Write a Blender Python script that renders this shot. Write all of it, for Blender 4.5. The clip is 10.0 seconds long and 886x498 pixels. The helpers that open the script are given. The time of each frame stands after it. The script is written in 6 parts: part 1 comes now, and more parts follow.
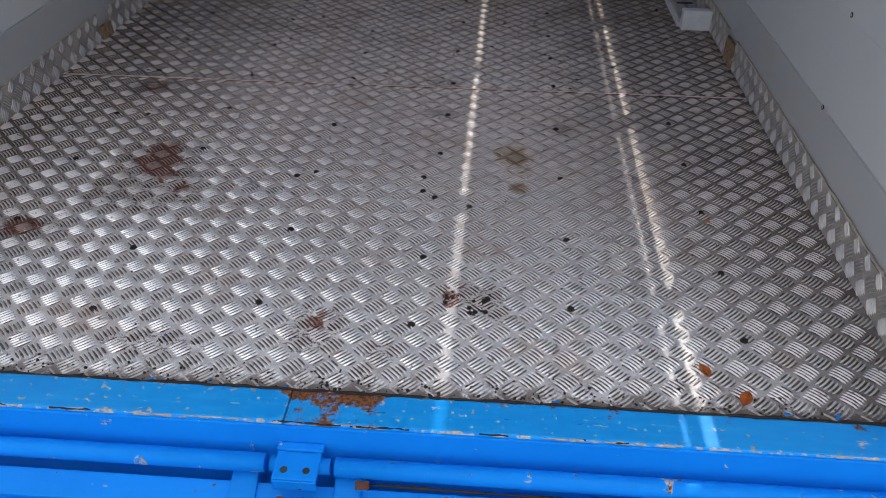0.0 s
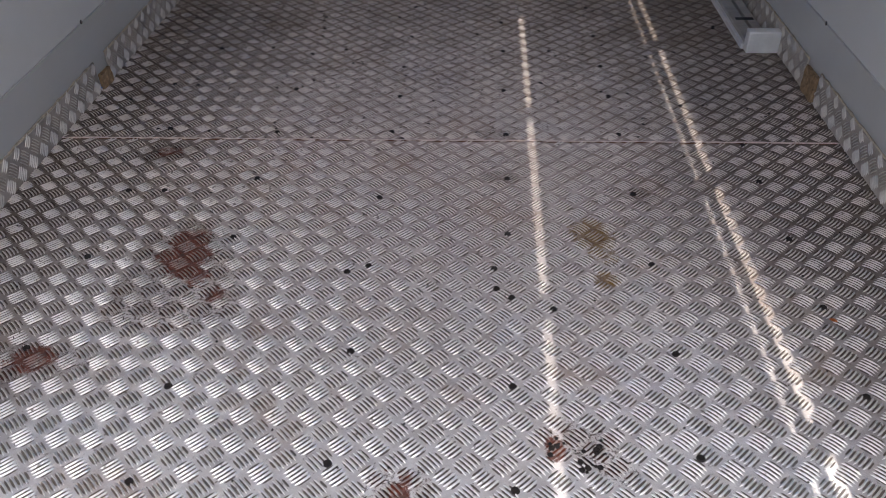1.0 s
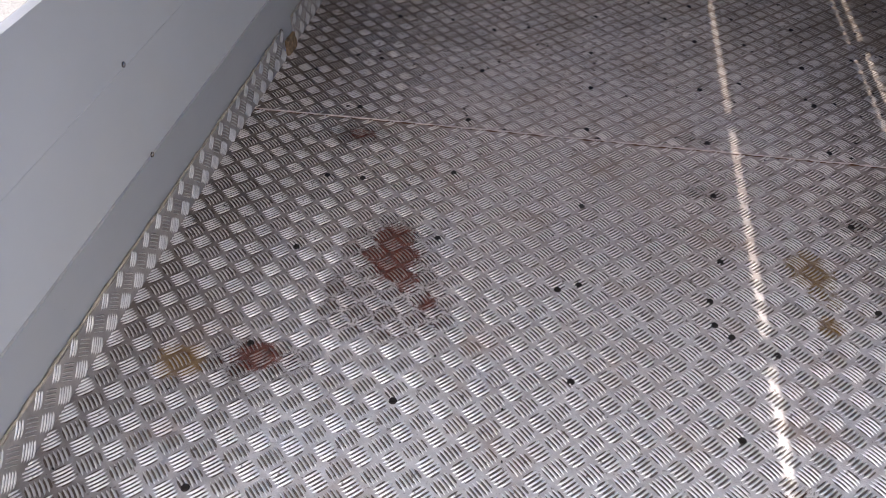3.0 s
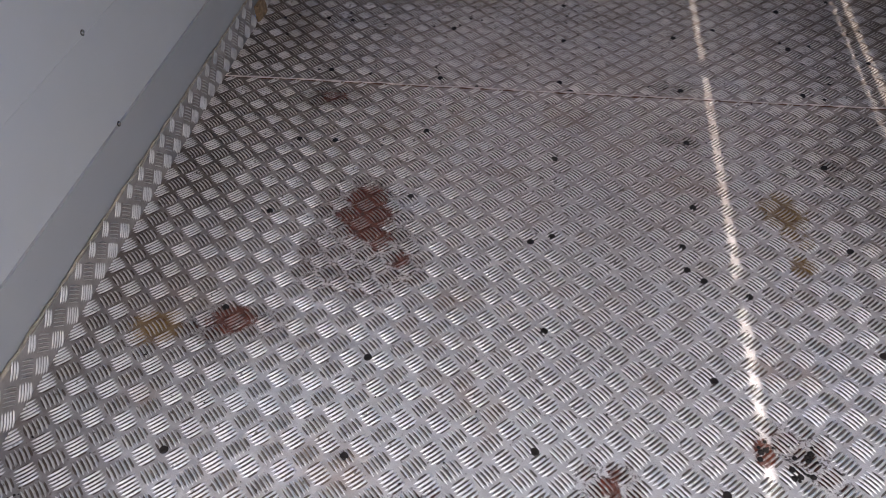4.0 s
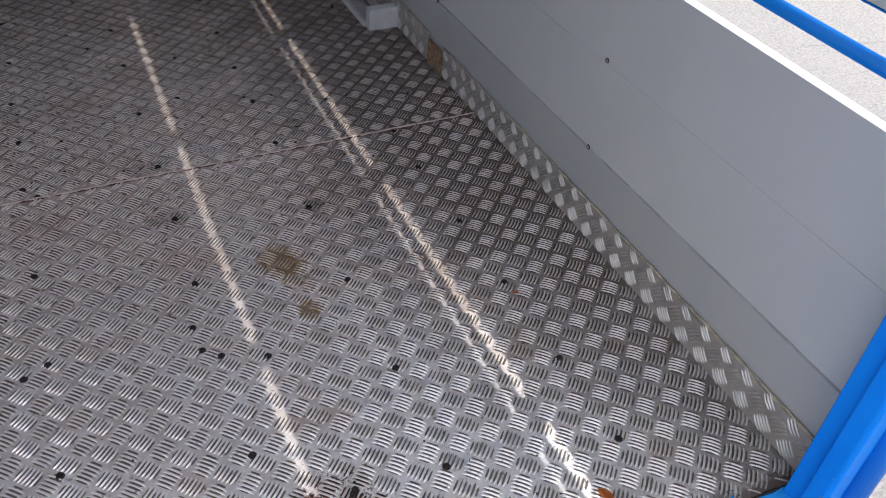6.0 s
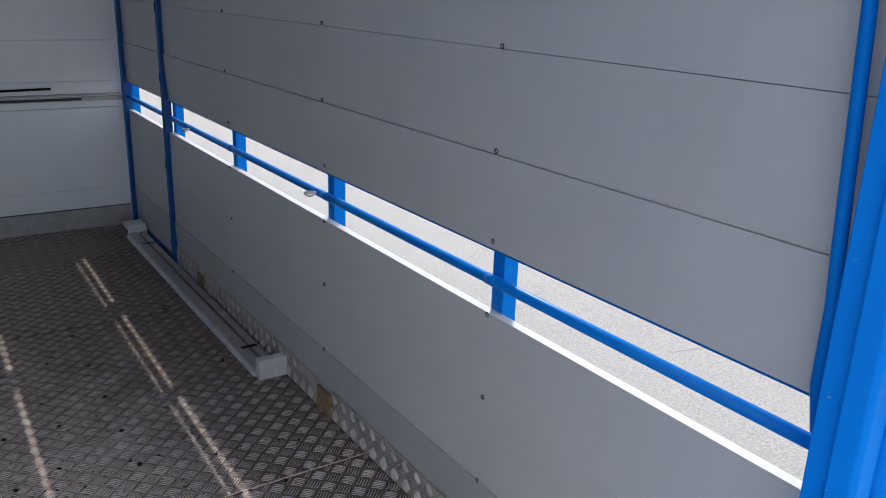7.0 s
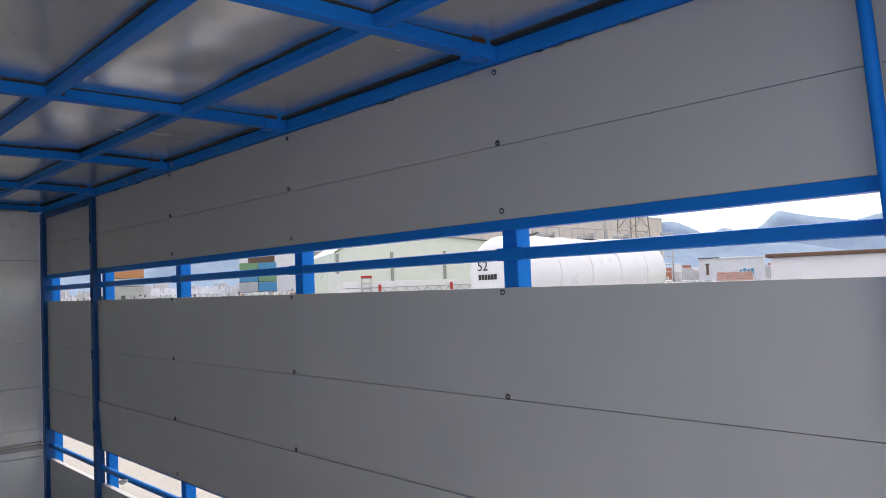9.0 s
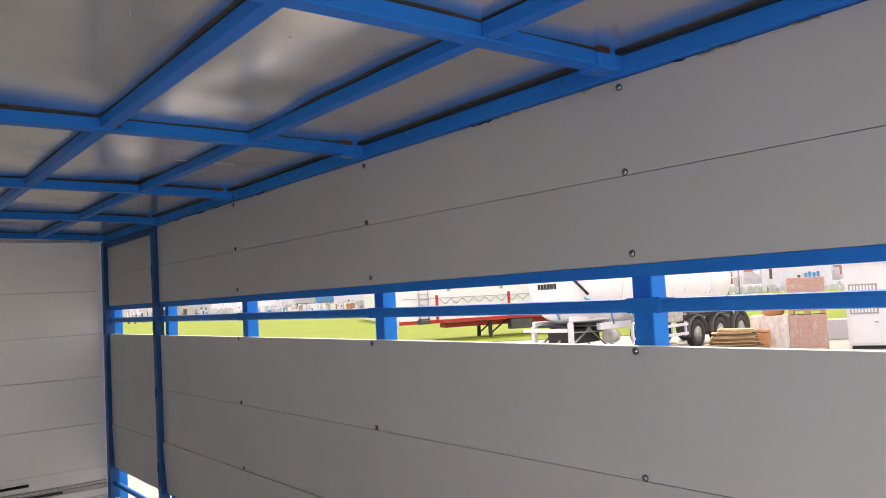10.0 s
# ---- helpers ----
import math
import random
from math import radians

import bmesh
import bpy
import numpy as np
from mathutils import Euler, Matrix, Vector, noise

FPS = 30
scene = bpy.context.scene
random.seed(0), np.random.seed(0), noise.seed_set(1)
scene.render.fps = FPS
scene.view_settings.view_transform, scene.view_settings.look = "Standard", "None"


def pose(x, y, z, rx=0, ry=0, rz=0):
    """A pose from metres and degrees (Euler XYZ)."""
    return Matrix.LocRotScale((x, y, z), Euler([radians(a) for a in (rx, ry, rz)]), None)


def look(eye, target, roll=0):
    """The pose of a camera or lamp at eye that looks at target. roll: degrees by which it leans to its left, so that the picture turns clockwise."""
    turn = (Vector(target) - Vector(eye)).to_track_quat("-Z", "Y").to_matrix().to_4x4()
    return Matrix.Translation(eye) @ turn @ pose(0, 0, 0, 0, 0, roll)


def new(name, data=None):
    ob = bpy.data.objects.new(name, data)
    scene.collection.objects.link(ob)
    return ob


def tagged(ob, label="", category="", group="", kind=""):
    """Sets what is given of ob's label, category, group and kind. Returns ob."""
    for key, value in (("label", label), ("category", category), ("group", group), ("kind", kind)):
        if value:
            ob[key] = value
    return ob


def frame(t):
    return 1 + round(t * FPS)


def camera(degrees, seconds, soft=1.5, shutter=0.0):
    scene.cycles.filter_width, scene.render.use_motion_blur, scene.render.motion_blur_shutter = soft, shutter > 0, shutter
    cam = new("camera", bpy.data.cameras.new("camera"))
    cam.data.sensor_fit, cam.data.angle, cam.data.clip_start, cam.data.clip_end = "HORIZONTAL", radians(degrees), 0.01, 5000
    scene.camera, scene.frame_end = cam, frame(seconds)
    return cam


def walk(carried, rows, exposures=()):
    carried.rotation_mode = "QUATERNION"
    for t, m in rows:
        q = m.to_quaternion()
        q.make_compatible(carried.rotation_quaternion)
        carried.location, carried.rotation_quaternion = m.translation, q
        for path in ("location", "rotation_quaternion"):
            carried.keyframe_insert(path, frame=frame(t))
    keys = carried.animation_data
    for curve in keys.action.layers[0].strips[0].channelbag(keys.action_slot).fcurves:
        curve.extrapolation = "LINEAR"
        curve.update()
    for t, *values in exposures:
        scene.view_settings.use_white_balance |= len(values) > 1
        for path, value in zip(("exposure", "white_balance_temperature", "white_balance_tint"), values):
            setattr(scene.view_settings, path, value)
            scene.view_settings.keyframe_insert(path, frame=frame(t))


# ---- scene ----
# ---------- camera ----------
cam = camera(57.3, 10.0, soft=0.95)
PATH = [
    (0, (0.356, -0.912, 1.132), (0.236, 0.731, -0.003), 0.40),
    (0.2, (0.327, -0.838, 1.129), (0.208, 0.807, -0.002), 0.61),
    (0.5, (0.223, -0.686, 1.115), (0.114, 0.955, -0.024), 1.30),
    (0.7, (0.156, -0.592, 1.188), (0.053, 1.026, 0.016), 0.51),
    (1, (0.122, -0.478, 1.229), (0.029, 1.118, 0.027), -1.20),
    (1.2, (0.106, -0.392, 1.229), (0.017, 1.192, 0.011), -1.25),
    (1.5, (0.103, -0.259, 1.310), (0.015, 1.314, 0.078), -1.50),
    (1.7, (0.090, -0.228, 1.325), (0.003, 1.340, 0.086), -1.61),
    (2, (0.001, -0.223, 1.345), (-0.084, 1.324, 0.080), -1.80),
    (2.2, (-0.074, -0.241, 1.349), (-0.164, 1.298, 0.075), -2.14),
    (2.5, (-0.166, -0.293, 1.366), (-0.259, 1.236, 0.081), -1.90),
    (2.7, (-0.204, -0.324, 1.382), (-0.310, 1.185, 0.073), -0.88),
    (3, (-0.239, -0.351, 1.377), (-0.491, 1.113, 0.038), -0.10),
    (3.2, (-0.239, -0.369, 1.374), (-0.599, 1.061, 0.023), -0.70),
    (3.4, (-0.234, -0.377, 1.371), (-0.638, 1.032, 0.011), -1.25),
    (3.6, (-0.220, -0.378, 1.366), (-0.613, 1.023, -0.006), -1.89),
    (3.8, (-0.198, -0.373, 1.361), (-0.533, 1.031, -0.023), -2.39),
    (4.05, (-0.163, -0.362, 1.353), (-0.369, 1.055, -0.042), -2.48),
    (4.3, (-0.121, -0.350, 1.345), (-0.147, 1.078, -0.055), -1.54),
    (4.5, (-0.072, -0.336, 1.337), (0.134, 1.076, -0.064), 0.30),
    (4.7, (-0.046, -0.333, 1.338), (0.363, 1.039, -0.059), 2.62),
    (5, (0.001, -0.338, 1.328), (0.538, 0.998, -0.060), 1.80),
    (5.2, (0.020, -0.339, 1.324), (0.617, 0.979, -0.056), 2.70),
    (5.5, (0.041, -0.331, 1.332), (0.684, 0.975, -0.039), 3.53),
    (5.75, (0.056, -0.318, 1.353), (0.726, 0.997, 0.004), 4.00),
    (6, (0.066, -0.308, 1.380), (0.767, 1.040, 0.080), 4.20),
    (6.3, (0.067, -0.313, 1.412), (0.831, 1.110, 0.233), 3.98),
    (6.5, (0.059, -0.331, 1.439), (0.901, 1.172, 0.423), 3.50),
    (6.7, (0.063, -0.346, 1.454), (0.979, 1.217, 0.606), 2.54),
    (7, (0.074, -0.374, 1.476), (1.135, 1.207, 0.864), 2.00),
    (7.2, (0.071, -0.379, 1.489), (1.237, 1.172, 1.001), 1.98),
    (7.5, (0.058, -0.380, 1.503), (1.319, 1.128, 1.134), 1.70),
    (7.7, (0.041, -0.384, 1.519), (1.323, 1.129, 1.260), 1.13),
    (8, (0.001, -0.372, 1.538), (1.272, 1.166, 1.403), 0.30),
    (8.2, (-0.033, -0.351, 1.554), (1.245, 1.185, 1.459), -0.35),
    (8.5, (-0.092, -0.307, 1.552), (1.196, 1.220, 1.463), -0.70),
    (8.7, (-0.108, -0.270, 1.572), (1.186, 1.254, 1.518), -1.04),
    (9, (-0.082, -0.195, 1.614), (1.219, 1.321, 1.700), -2.20),
    (9.2, (-0.038, -0.105, 1.638), (1.263, 1.406, 1.792), -2.48),
    (9.5, (0.016, 0.039, 1.671), (1.294, 1.571, 1.809), -2.60),
    (9.7, (0.034, 0.078, 1.697), (1.276, 1.641, 1.817), -2.92),
    (10, (0.014, 0.095, 1.714), (1.211, 1.693, 1.827), -3.10),
]
EXPOSURES = [(0.0, 0.92, 6800, 11), (0.5, 1.17, 7050, 13), (0.9, 1.22, 7150, 14), (2.0, 1.49, 7250, 16), (3.2, 1.36, 7000, 15), (4.5, 1.04, 7050, 15), (5.0, 1.08, 6900, 12), (6.5, 1.02, 6850, 11), (7.5, 0.7, 6450, 8), (8.5, 0.78, 7000, 10), (9.0, 0.92, 7500, 12), (10.0, 1.48, 8850, 15)]
walk(cam, [(t, look(eye, target, roll)) for t, eye, target, roll in PATH], EXPOSURES)

# ---------- world, sun ----------
SUN_EL, SUN_AZ = radians(49.2), radians(41.9)      # azimuth from +y towards +x
world = bpy.data.worlds.new("sky")
scene.world = world
world.use_nodes = True
wn, wl = world.node_tree.nodes, world.node_tree.links
wn.clear()
sky = wn.new("ShaderNodeTexSky")
sky.sky_type, sky.sun_disc = "NISHITA", False
sky.sun_elevation, sky.sun_rotation = SUN_EL, SUN_AZ
sky.air_density, sky.dust_density, sky.ozone_density = 0.6, 0.0, 2.5
bg_sky, bg_cloud, mix_bg, w_out = (wn.new(n) for n in ("ShaderNodeBackground", "ShaderNodeBackground", "ShaderNodeMixShader", "ShaderNodeOutputWorld"))
bg_sky.inputs["Strength"].default_value = 0.115
bg_cloud.inputs["Color"].default_value = (1.0, 0.98, 0.955, 1)
wc, wmap, wnoise, wramp = (wn.new(n) for n in ("ShaderNodeTexCoord", "ShaderNodeMapping", "ShaderNodeTexNoise", "ShaderNodeValToRGB"))
wmap.inputs["Scale"].default_value = (5.5, 5.5, 14.0)
wnoise.inputs["Scale"].default_value, wnoise.inputs["Detail"].default_value, wnoise.inputs["Roughness"].default_value = 1.6, 8.0, 0.58
wramp.color_ramp.elements[0].position, wramp.color_ramp.elements[1].position = 0.48, 0.60
wl.new(wc.outputs["Generated"], wmap.inputs["Vector"])
wl.new(wmap.outputs["Vector"], wnoise.inputs["Vector"])
wl.new(wnoise.outputs["Fac"], wramp.inputs["Fac"])
# thin cloud brightens towards the zenith
wsep, wrise = wn.new("ShaderNodeSeparateXYZ"), wn.new("ShaderNodeMapRange")
wl.new(wc.outputs["Generated"], wsep.inputs[0])
wl.new(wsep.outputs[2], wrise.inputs[0])
wrise.inputs[1].default_value, wrise.inputs[2].default_value, wrise.inputs[3].default_value, wrise.inputs[4].default_value = 0.0, 0.7, 0.50, 2.55
wl.new(wrise.outputs[0], bg_cloud.inputs["Strength"])
wl.new(sky.outputs["Color"], bg_sky.inputs["Color"])
wl.new(wramp.outputs["Color"], mix_bg.inputs["Fac"])
wl.new(bg_sky.outputs["Background"], mix_bg.inputs[1])
wl.new(bg_cloud.outputs["Background"], mix_bg.inputs[2])
wl.new(mix_bg.outputs["Shader"], w_out.inputs["Surface"])

sun_data = bpy.data.lights.new("sun", "SUN")
sun_data.energy, sun_data.angle, sun_data.color = 1.65, radians(0.55), (1.0, 0.992, 0.98)
sun = new("sun", sun_data)
to_sun = Vector((math.sin(SUN_AZ) * math.cos(SUN_EL), math.cos(SUN_AZ) * math.cos(SUN_EL), math.sin(SUN_EL)))
sun.matrix_world = look(to_sun * 40, (0, 0, 0))


# ---------- materials ----------
class Mat:
    """A small node-building helper round one material."""

    def __init__(self, name, color=(0.5, 0.5, 0.5), rough=0.5, metal=0.0, spec=0.5):
        self.m = bpy.data.materials.new(name)
        self.m.use_nodes = True
        self.t = self.m.node_tree
        self.b = self.t.nodes["Principled BSDF"]
        self.b.inputs["Base Color"].default_value = (*color, 1)
        self.b.inputs["Roughness"].default_value = rough
        self.b.inputs["Metallic"].default_value = metal
        self.b.inputs["Specular IOR Level"].default_value = spec
        self.pos = None

    def node(self, kind, **inputs):
        n = self.t.nodes.new(kind)
        for k, v in inputs.items():
            self.put(n, k.replace("_", " "), v)
        return n

    def put(self, n, key, v):
        if isinstance(v, bpy.types.NodeSocket):
            self.t.links.new(v, n.inputs[key])
        else:
            n.inputs[key].default_value = v

    def where(self):
        if self.pos is None:
            self.pos = self.node("ShaderNodeNewGeometry").outputs["Position"]
        return self.pos

    def mapped(self, scale=(1, 1, 1), shift=(0, 0, 0)):
        n = self.node("ShaderNodeMapping", Vector=self.where())
        n.inputs["Scale"].default_value, n.inputs["Location"].default_value = scale, shift
        return n.outputs["Vector"]

    def noise(self, scale, detail=4.0, rough=0.55, vec=None, warp=0.0):
        n = self.node("ShaderNodeTexNoise", Vector=vec if vec is not None else self.where(), Scale=scale, Detail=detail, Roughness=rough, Distortion=warp)
        return n.outputs["Fac"]

    def ramp(self, fac, lo, hi, a=0.0, b=1.0):
        n = self.node("ShaderNodeMapRange", Value=fac)
        n.clamp = True
        for i, v in enumerate((lo, hi, a, b)):
            n.inputs[i + 1].default_value = v
        return n.outputs[0]

    def math(self, op, a, b=0.0):
        n = self.t.nodes.new("ShaderNodeMath")
        n.operation = op
        for i, v in enumerate((a, b)):
            if isinstance(v, bpy.types.NodeSocket):
                self.t.links.new(v, n.inputs[i])
            else:
                n.inputs[i].default_value = v
        return n.outputs[0]

    def mix(self, fac, a, b):
        n = self.t.nodes.new("ShaderNodeMix")
        n.data_type = "RGBA"
        for i, v in ((0, fac), (6, a), (7, b)):
            if isinstance(v, bpy.types.NodeSocket):
                self.t.links.new(v, n.inputs[i])
            else:
                n.inputs[i].default_value = v if i == 0 else (*v, 1)
        return n.outputs[2]

    def bump(self, height, strength=0.3, dist=0.002, normal=None):
        n = self.node("ShaderNodeBump", Height=height, Strength=strength, Distance=dist)
        if normal is not None:
            self.t.links.new(normal, n.inputs["Normal"])
        self.t.links.new(n.outputs["Normal"], self.b.inputs["Normal"])
        return n.outputs["Normal"]

    def color(self, c):
        self.t.links.new(c, self.b.inputs["Base Color"])

    def rough(self, r):
        self.t.links.new(r, self.b.inputs["Roughness"])

    def metal(self, r):
        self.t.links.new(r, self.b.inputs["Metallic"])

    def random(self):
        return self.node("ShaderNodeObjectInfo").outputs["Random"]


# marks on the floor: x, y, half-widths, strength
RUST = [(-0.628, 1.165, 0.042, 0.05, 1.3), (-0.605, 1.085, 0.045, 0.06, 1.3), (-0.655, 1.10, 0.035, 0.025, 1.0), (-0.565, 1.03, 0.02, 0.04, 0.9), (-0.505, 0.958, 0.026, 0.026, 1.0),
        (-0.845, 0.742, 0.044, 0.032, 1.1), (-0.825, 1.622, 0.03, 0.024, 0.7), (0.268, 0.535, 0.016, 0.024, 1.2), (-0.012, 0.43, 0.016, 0.03, 0.9)]
GRIME = [(-0.66, 0.96, 0.08, 0.08, 1.4), (-0.61, 0.90, 0.11, 0.055, 1.5), (-0.50, 0.93, 0.05, 0.05, 1.2), (0.415, 1.215, 0.026, 0.032, 1.4), (0.422, 1.04, 0.016, 0.018, 1.3), (0.17, 1.745, 0.05, 0.03, 0.8), (-0.555, 1.01, 0.07, 0.08, 1.2), (-0.64, 1.13, 0.09, 0.10, 1.0), (-0.885, 0.725, 0.05, 0.045, 1.2),
         (-0.79, 0.735, 0.06, 0.03, 1.0), (-0.835, 1.62, 0.07, 0.05, 1.0), (-0.02, 0.40, 0.05, 0.065, 1.1), (0.345, 0.535, 0.035, 0.045, 1.1), (0.375, 0.49, 0.03, 0.03, 0.9),
         (0.17, 1.50, 0.05, 0.03, 0.9), (0.29, 0.56, 0.04, 0.03, 0.9), (0.14, 0.335, 0.03, 0.03, 0.9), (-0.35, 0.33, 0.09, 0.03, 0.8), (0.56, 1.41, 0.04, 0.03, 0.8)]
OCHRE = [(-1.005, 0.695, 0.05, 0.04, 1.1), (0.405, 1.225, 0.042, 0.055, 1.2), (0.43, 1.14, 0.03, 0.04, 0.6), (0.42, 1.04, 0.024, 0.026, 1.2)]


def spots(m, table, warped):
    total = None
    sep = m.node("ShaderNodeSeparateXYZ", Vector=warped)
    for x, y, a, b, s in table:
        dx = m.math("MULTIPLY", m.math("SUBTRACT", sep.outputs[0], x), 1 / a)
        dy = m.math("MULTIPLY", m.math("SUBTRACT", sep.outputs[1], y), 1 / b)
        d = m.math("ADD", m.math("MULTIPLY", dx, dx), m.math("MULTIPLY", dy, dy))
        f = m.ramp(d, 0.3, 2.0, s * 1.35, 0.0)
        total = f if total is None else m.math("MAXIMUM", total, f)
    return total


def floor_material(name, base, rough, role):
    """Worn aluminium with dirt; role: the flat plate, the raised bars or the dirt packed between them."""
    m = Mat(name, base, rough, 1.0)
    pick = {"plate": 0, "bar": 1, "dirt": 2}[role]
    wob = m.node("ShaderNodeTexNoise", Vector=m.where(), Scale=22.0, Detail=5.0)
    sub = m.node("ShaderNodeVectorMath")
    sub.operation = "MULTIPLY_ADD"
    m.t.links.new(wob.outputs["Color"], sub.inputs[0])
    sub.inputs[1].default_value = (0.06, 0.06, 0.0)
    sub.inputs[2].default_value = (-0.03, -0.03, 0.0)
    addv = m.node("ShaderNodeVectorMath")
    m.t.links.new(m.where(), addv.inputs[0])
    m.t.links.new(sub.outputs[0], addv.inputs[1])
    warped = addv.outputs[0]
    sep = m.node("ShaderNodeSeparateXYZ", Vector=m.where())
    x, y = sep.outputs[0], sep.outputs[1]
    cloudy, fine, grit = m.noise(2.2, 6.0, 0.6), m.noise(55.0, 5.0, 0.65), m.noise(260.0, 3.0, 0.6)
    blotch = m.math("SUBTRACT", m.noise(5.0, 7.0, 0.7), 0.5)
    # swept aluminium at the rear, blued for the sky light on it; a brown film further in
    swept_skylit = tuple(min(0.97, v * k) for v, k in zip(base, (0.99, 1.12, 1.22)))
    if role == "dirt":
        swept_skylit = (0.14, 0.125, 0.117)
    c = m.mix(m.ramp(m.math("ADD", y, m.math("MULTIPLY", cloudy, 0.8)), 0.75, 1.9), swept_skylit, base)
    c = m.mix(m.ramp(cloudy, 0.3, 0.7, 0.0, 0.10), c, (0.1, 0.09, 0.085))
    # trodden soil in patches, and bluish and brownish tints
    mottle = m.math("MULTIPLY", m.ramp(m.noise(17.0, 7.0, 0.72), 0.38, 0.66), m.ramp(y, 0.25, 1.3, 0.35, 1.0))
    c = m.mix(m.math("MULTIPLY", mottle, (0.62, 0.10, 0.3)[pick]), c, (0.20, 0.135, 0.10))
    c = m.mix(m.ramp(m.noise(3.1, 5.0, 0.6), 0.56, 0.72, 0.0, (0.35, 0.25, 0.1)[pick]), c, (0.62, 0.68, 0.74))
    c = m.mix(m.ramp(m.noise(4.3, 5.0, 0.6), 0.54, 0.70, 0.0, (0.40, 0.20, 0.3)[pick]), c, (0.40, 0.24, 0.15))
    specks = m.ramp(m.math("ADD", m.noise(75.0, 3.0, 0.55), m.ramp(y, 0.9, 2.2, 0.0, 0.07)), 0.63, 0.71)
    c = m.mix(m.math("MULTIPLY", specks, 0.72), c, (0.075, 0.048, 0.036))
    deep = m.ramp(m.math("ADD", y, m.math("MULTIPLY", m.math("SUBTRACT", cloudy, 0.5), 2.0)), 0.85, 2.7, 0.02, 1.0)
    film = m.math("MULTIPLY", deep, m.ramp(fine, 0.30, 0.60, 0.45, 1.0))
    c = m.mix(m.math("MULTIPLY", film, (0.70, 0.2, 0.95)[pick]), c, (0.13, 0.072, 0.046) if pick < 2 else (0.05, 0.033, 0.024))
    # sides: kept soil, plus their dimmer light in the colour; inner end: soil
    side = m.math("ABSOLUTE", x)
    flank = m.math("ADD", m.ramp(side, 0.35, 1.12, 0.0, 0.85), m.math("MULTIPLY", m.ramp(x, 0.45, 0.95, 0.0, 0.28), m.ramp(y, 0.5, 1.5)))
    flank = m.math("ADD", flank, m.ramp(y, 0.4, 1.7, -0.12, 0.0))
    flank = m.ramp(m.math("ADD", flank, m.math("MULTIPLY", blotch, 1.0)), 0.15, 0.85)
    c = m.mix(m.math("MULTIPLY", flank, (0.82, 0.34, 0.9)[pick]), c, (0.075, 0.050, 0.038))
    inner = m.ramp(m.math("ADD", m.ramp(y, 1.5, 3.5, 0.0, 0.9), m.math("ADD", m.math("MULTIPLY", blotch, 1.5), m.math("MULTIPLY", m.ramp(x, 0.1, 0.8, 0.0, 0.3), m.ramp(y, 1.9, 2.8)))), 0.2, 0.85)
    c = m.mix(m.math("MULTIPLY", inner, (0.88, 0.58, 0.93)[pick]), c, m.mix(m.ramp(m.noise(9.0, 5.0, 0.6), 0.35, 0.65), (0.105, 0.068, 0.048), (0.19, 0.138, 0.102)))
    # caked dust near the headboard, with a damp dark patch
    damp = m.ramp(m.math("ADD", spots(m, [(-0.30, 3.55, 0.5, 0.28, 1.0), (-0.05, 3.0, 0.12, 0.16, 0.7)], warped), blotch), 0.3, 0.7)
    dust = m.ramp(m.math("ADD", spots(m, [(-0.5, 4.35, 0.9, 0.35, 1.0), (0.5, 4.4, 0.4, 0.25, 0.7), (-0.05, 3.2, 0.13, 0.09, 0.8), (0.12, 3.5, 0.11, 0.16, 0.8)], warped), blotch), 0.3, 0.8)
    c = m.mix(m.math("MULTIPLY", damp, 0.22), c, (0.03, 0.022, 0.012))
    c = m.mix(m.math("MULTIPLY", dust, 0.9), c, (0.29, 0.24, 0.195))
    # crumbled dirt along the rear edge
    rear = m.math("MULTIPLY", m.ramp(y, 0.225, 0.36, 1.0, 0.0), m.ramp(m.math("ADD", m.noise(26.0, 5.0, 0.7), m.ramp(y, 0.215, 0.26, 0.22, 0.0)), 0.48, 0.62))
    c = m.mix(m.math("MULTIPLY", rear, (0.85, 0.6, 0.95)[pick]), c, (0.055, 0.036, 0.026))
    ragged = m.math("MULTIPLY", m.math("SUBTRACT", m.noise(70.0, 7.0, 0.85), 0.5), 8.0)
    r_spot, g_spot, o_spot = spots(m, RUST, warped), spots(m, GRIME, warped), spots(m, OCHRE, warped)
    rust = m.math("MULTIPLY", m.ramp(m.math("ADD", r_spot, ragged), 0.25, 0.9), m.ramp(r_spot, 0.0, 0.25))
    grime = m.math("MULTIPLY", m.ramp(m.math("ADD", g_spot, ragged), 0.15, 0.75), m.ramp(g_spot, 0.0, 0.3))
    ochre = m.math("MULTIPLY", m.ramp(m.math("ADD", o_spot, ragged), 0.1, 1.0), m.ramp(o_spot, 0.0, 0.3))
    crumbs = m.ramp(m.noise(130.0, 4.0, 0.7), 0.50, 0.57) if role == "plate" else 1.0
    c = m.mix(m.math("MULTIPLY", m.math("MULTIPLY", grime, crumbs), (0.85, 0.36, 1.0)[pick]), c, m.mix(m.ramp(fine, 0.4, 0.62), (0.075, 0.026, 0.014), (0.014, 0.009, 0.007)))
    c = m.mix(m.math("MULTIPLY", ochre, (0.8, 0.45, 0.97)[pick]), c, m.mix(m.ramp(fine, 0.35, 0.65), (0.26, 0.15, 0.035), (0.13, 0.06, 0.018)))
    c = m.mix(m.math("MULTIPLY", rust, (0.92, 0.66, 1.0)[pick]), c, m.mix(m.ramp(fine, 0.35, 0.65), (0.185, 0.038, 0.017), (0.06, 0.016, 0.009)))
    m.color(c)
    soil_and_dim = m.math("MAXIMUM", m.math("MULTIPLY", flank, 0.7), m.math("MAXIMUM", inner, rear))
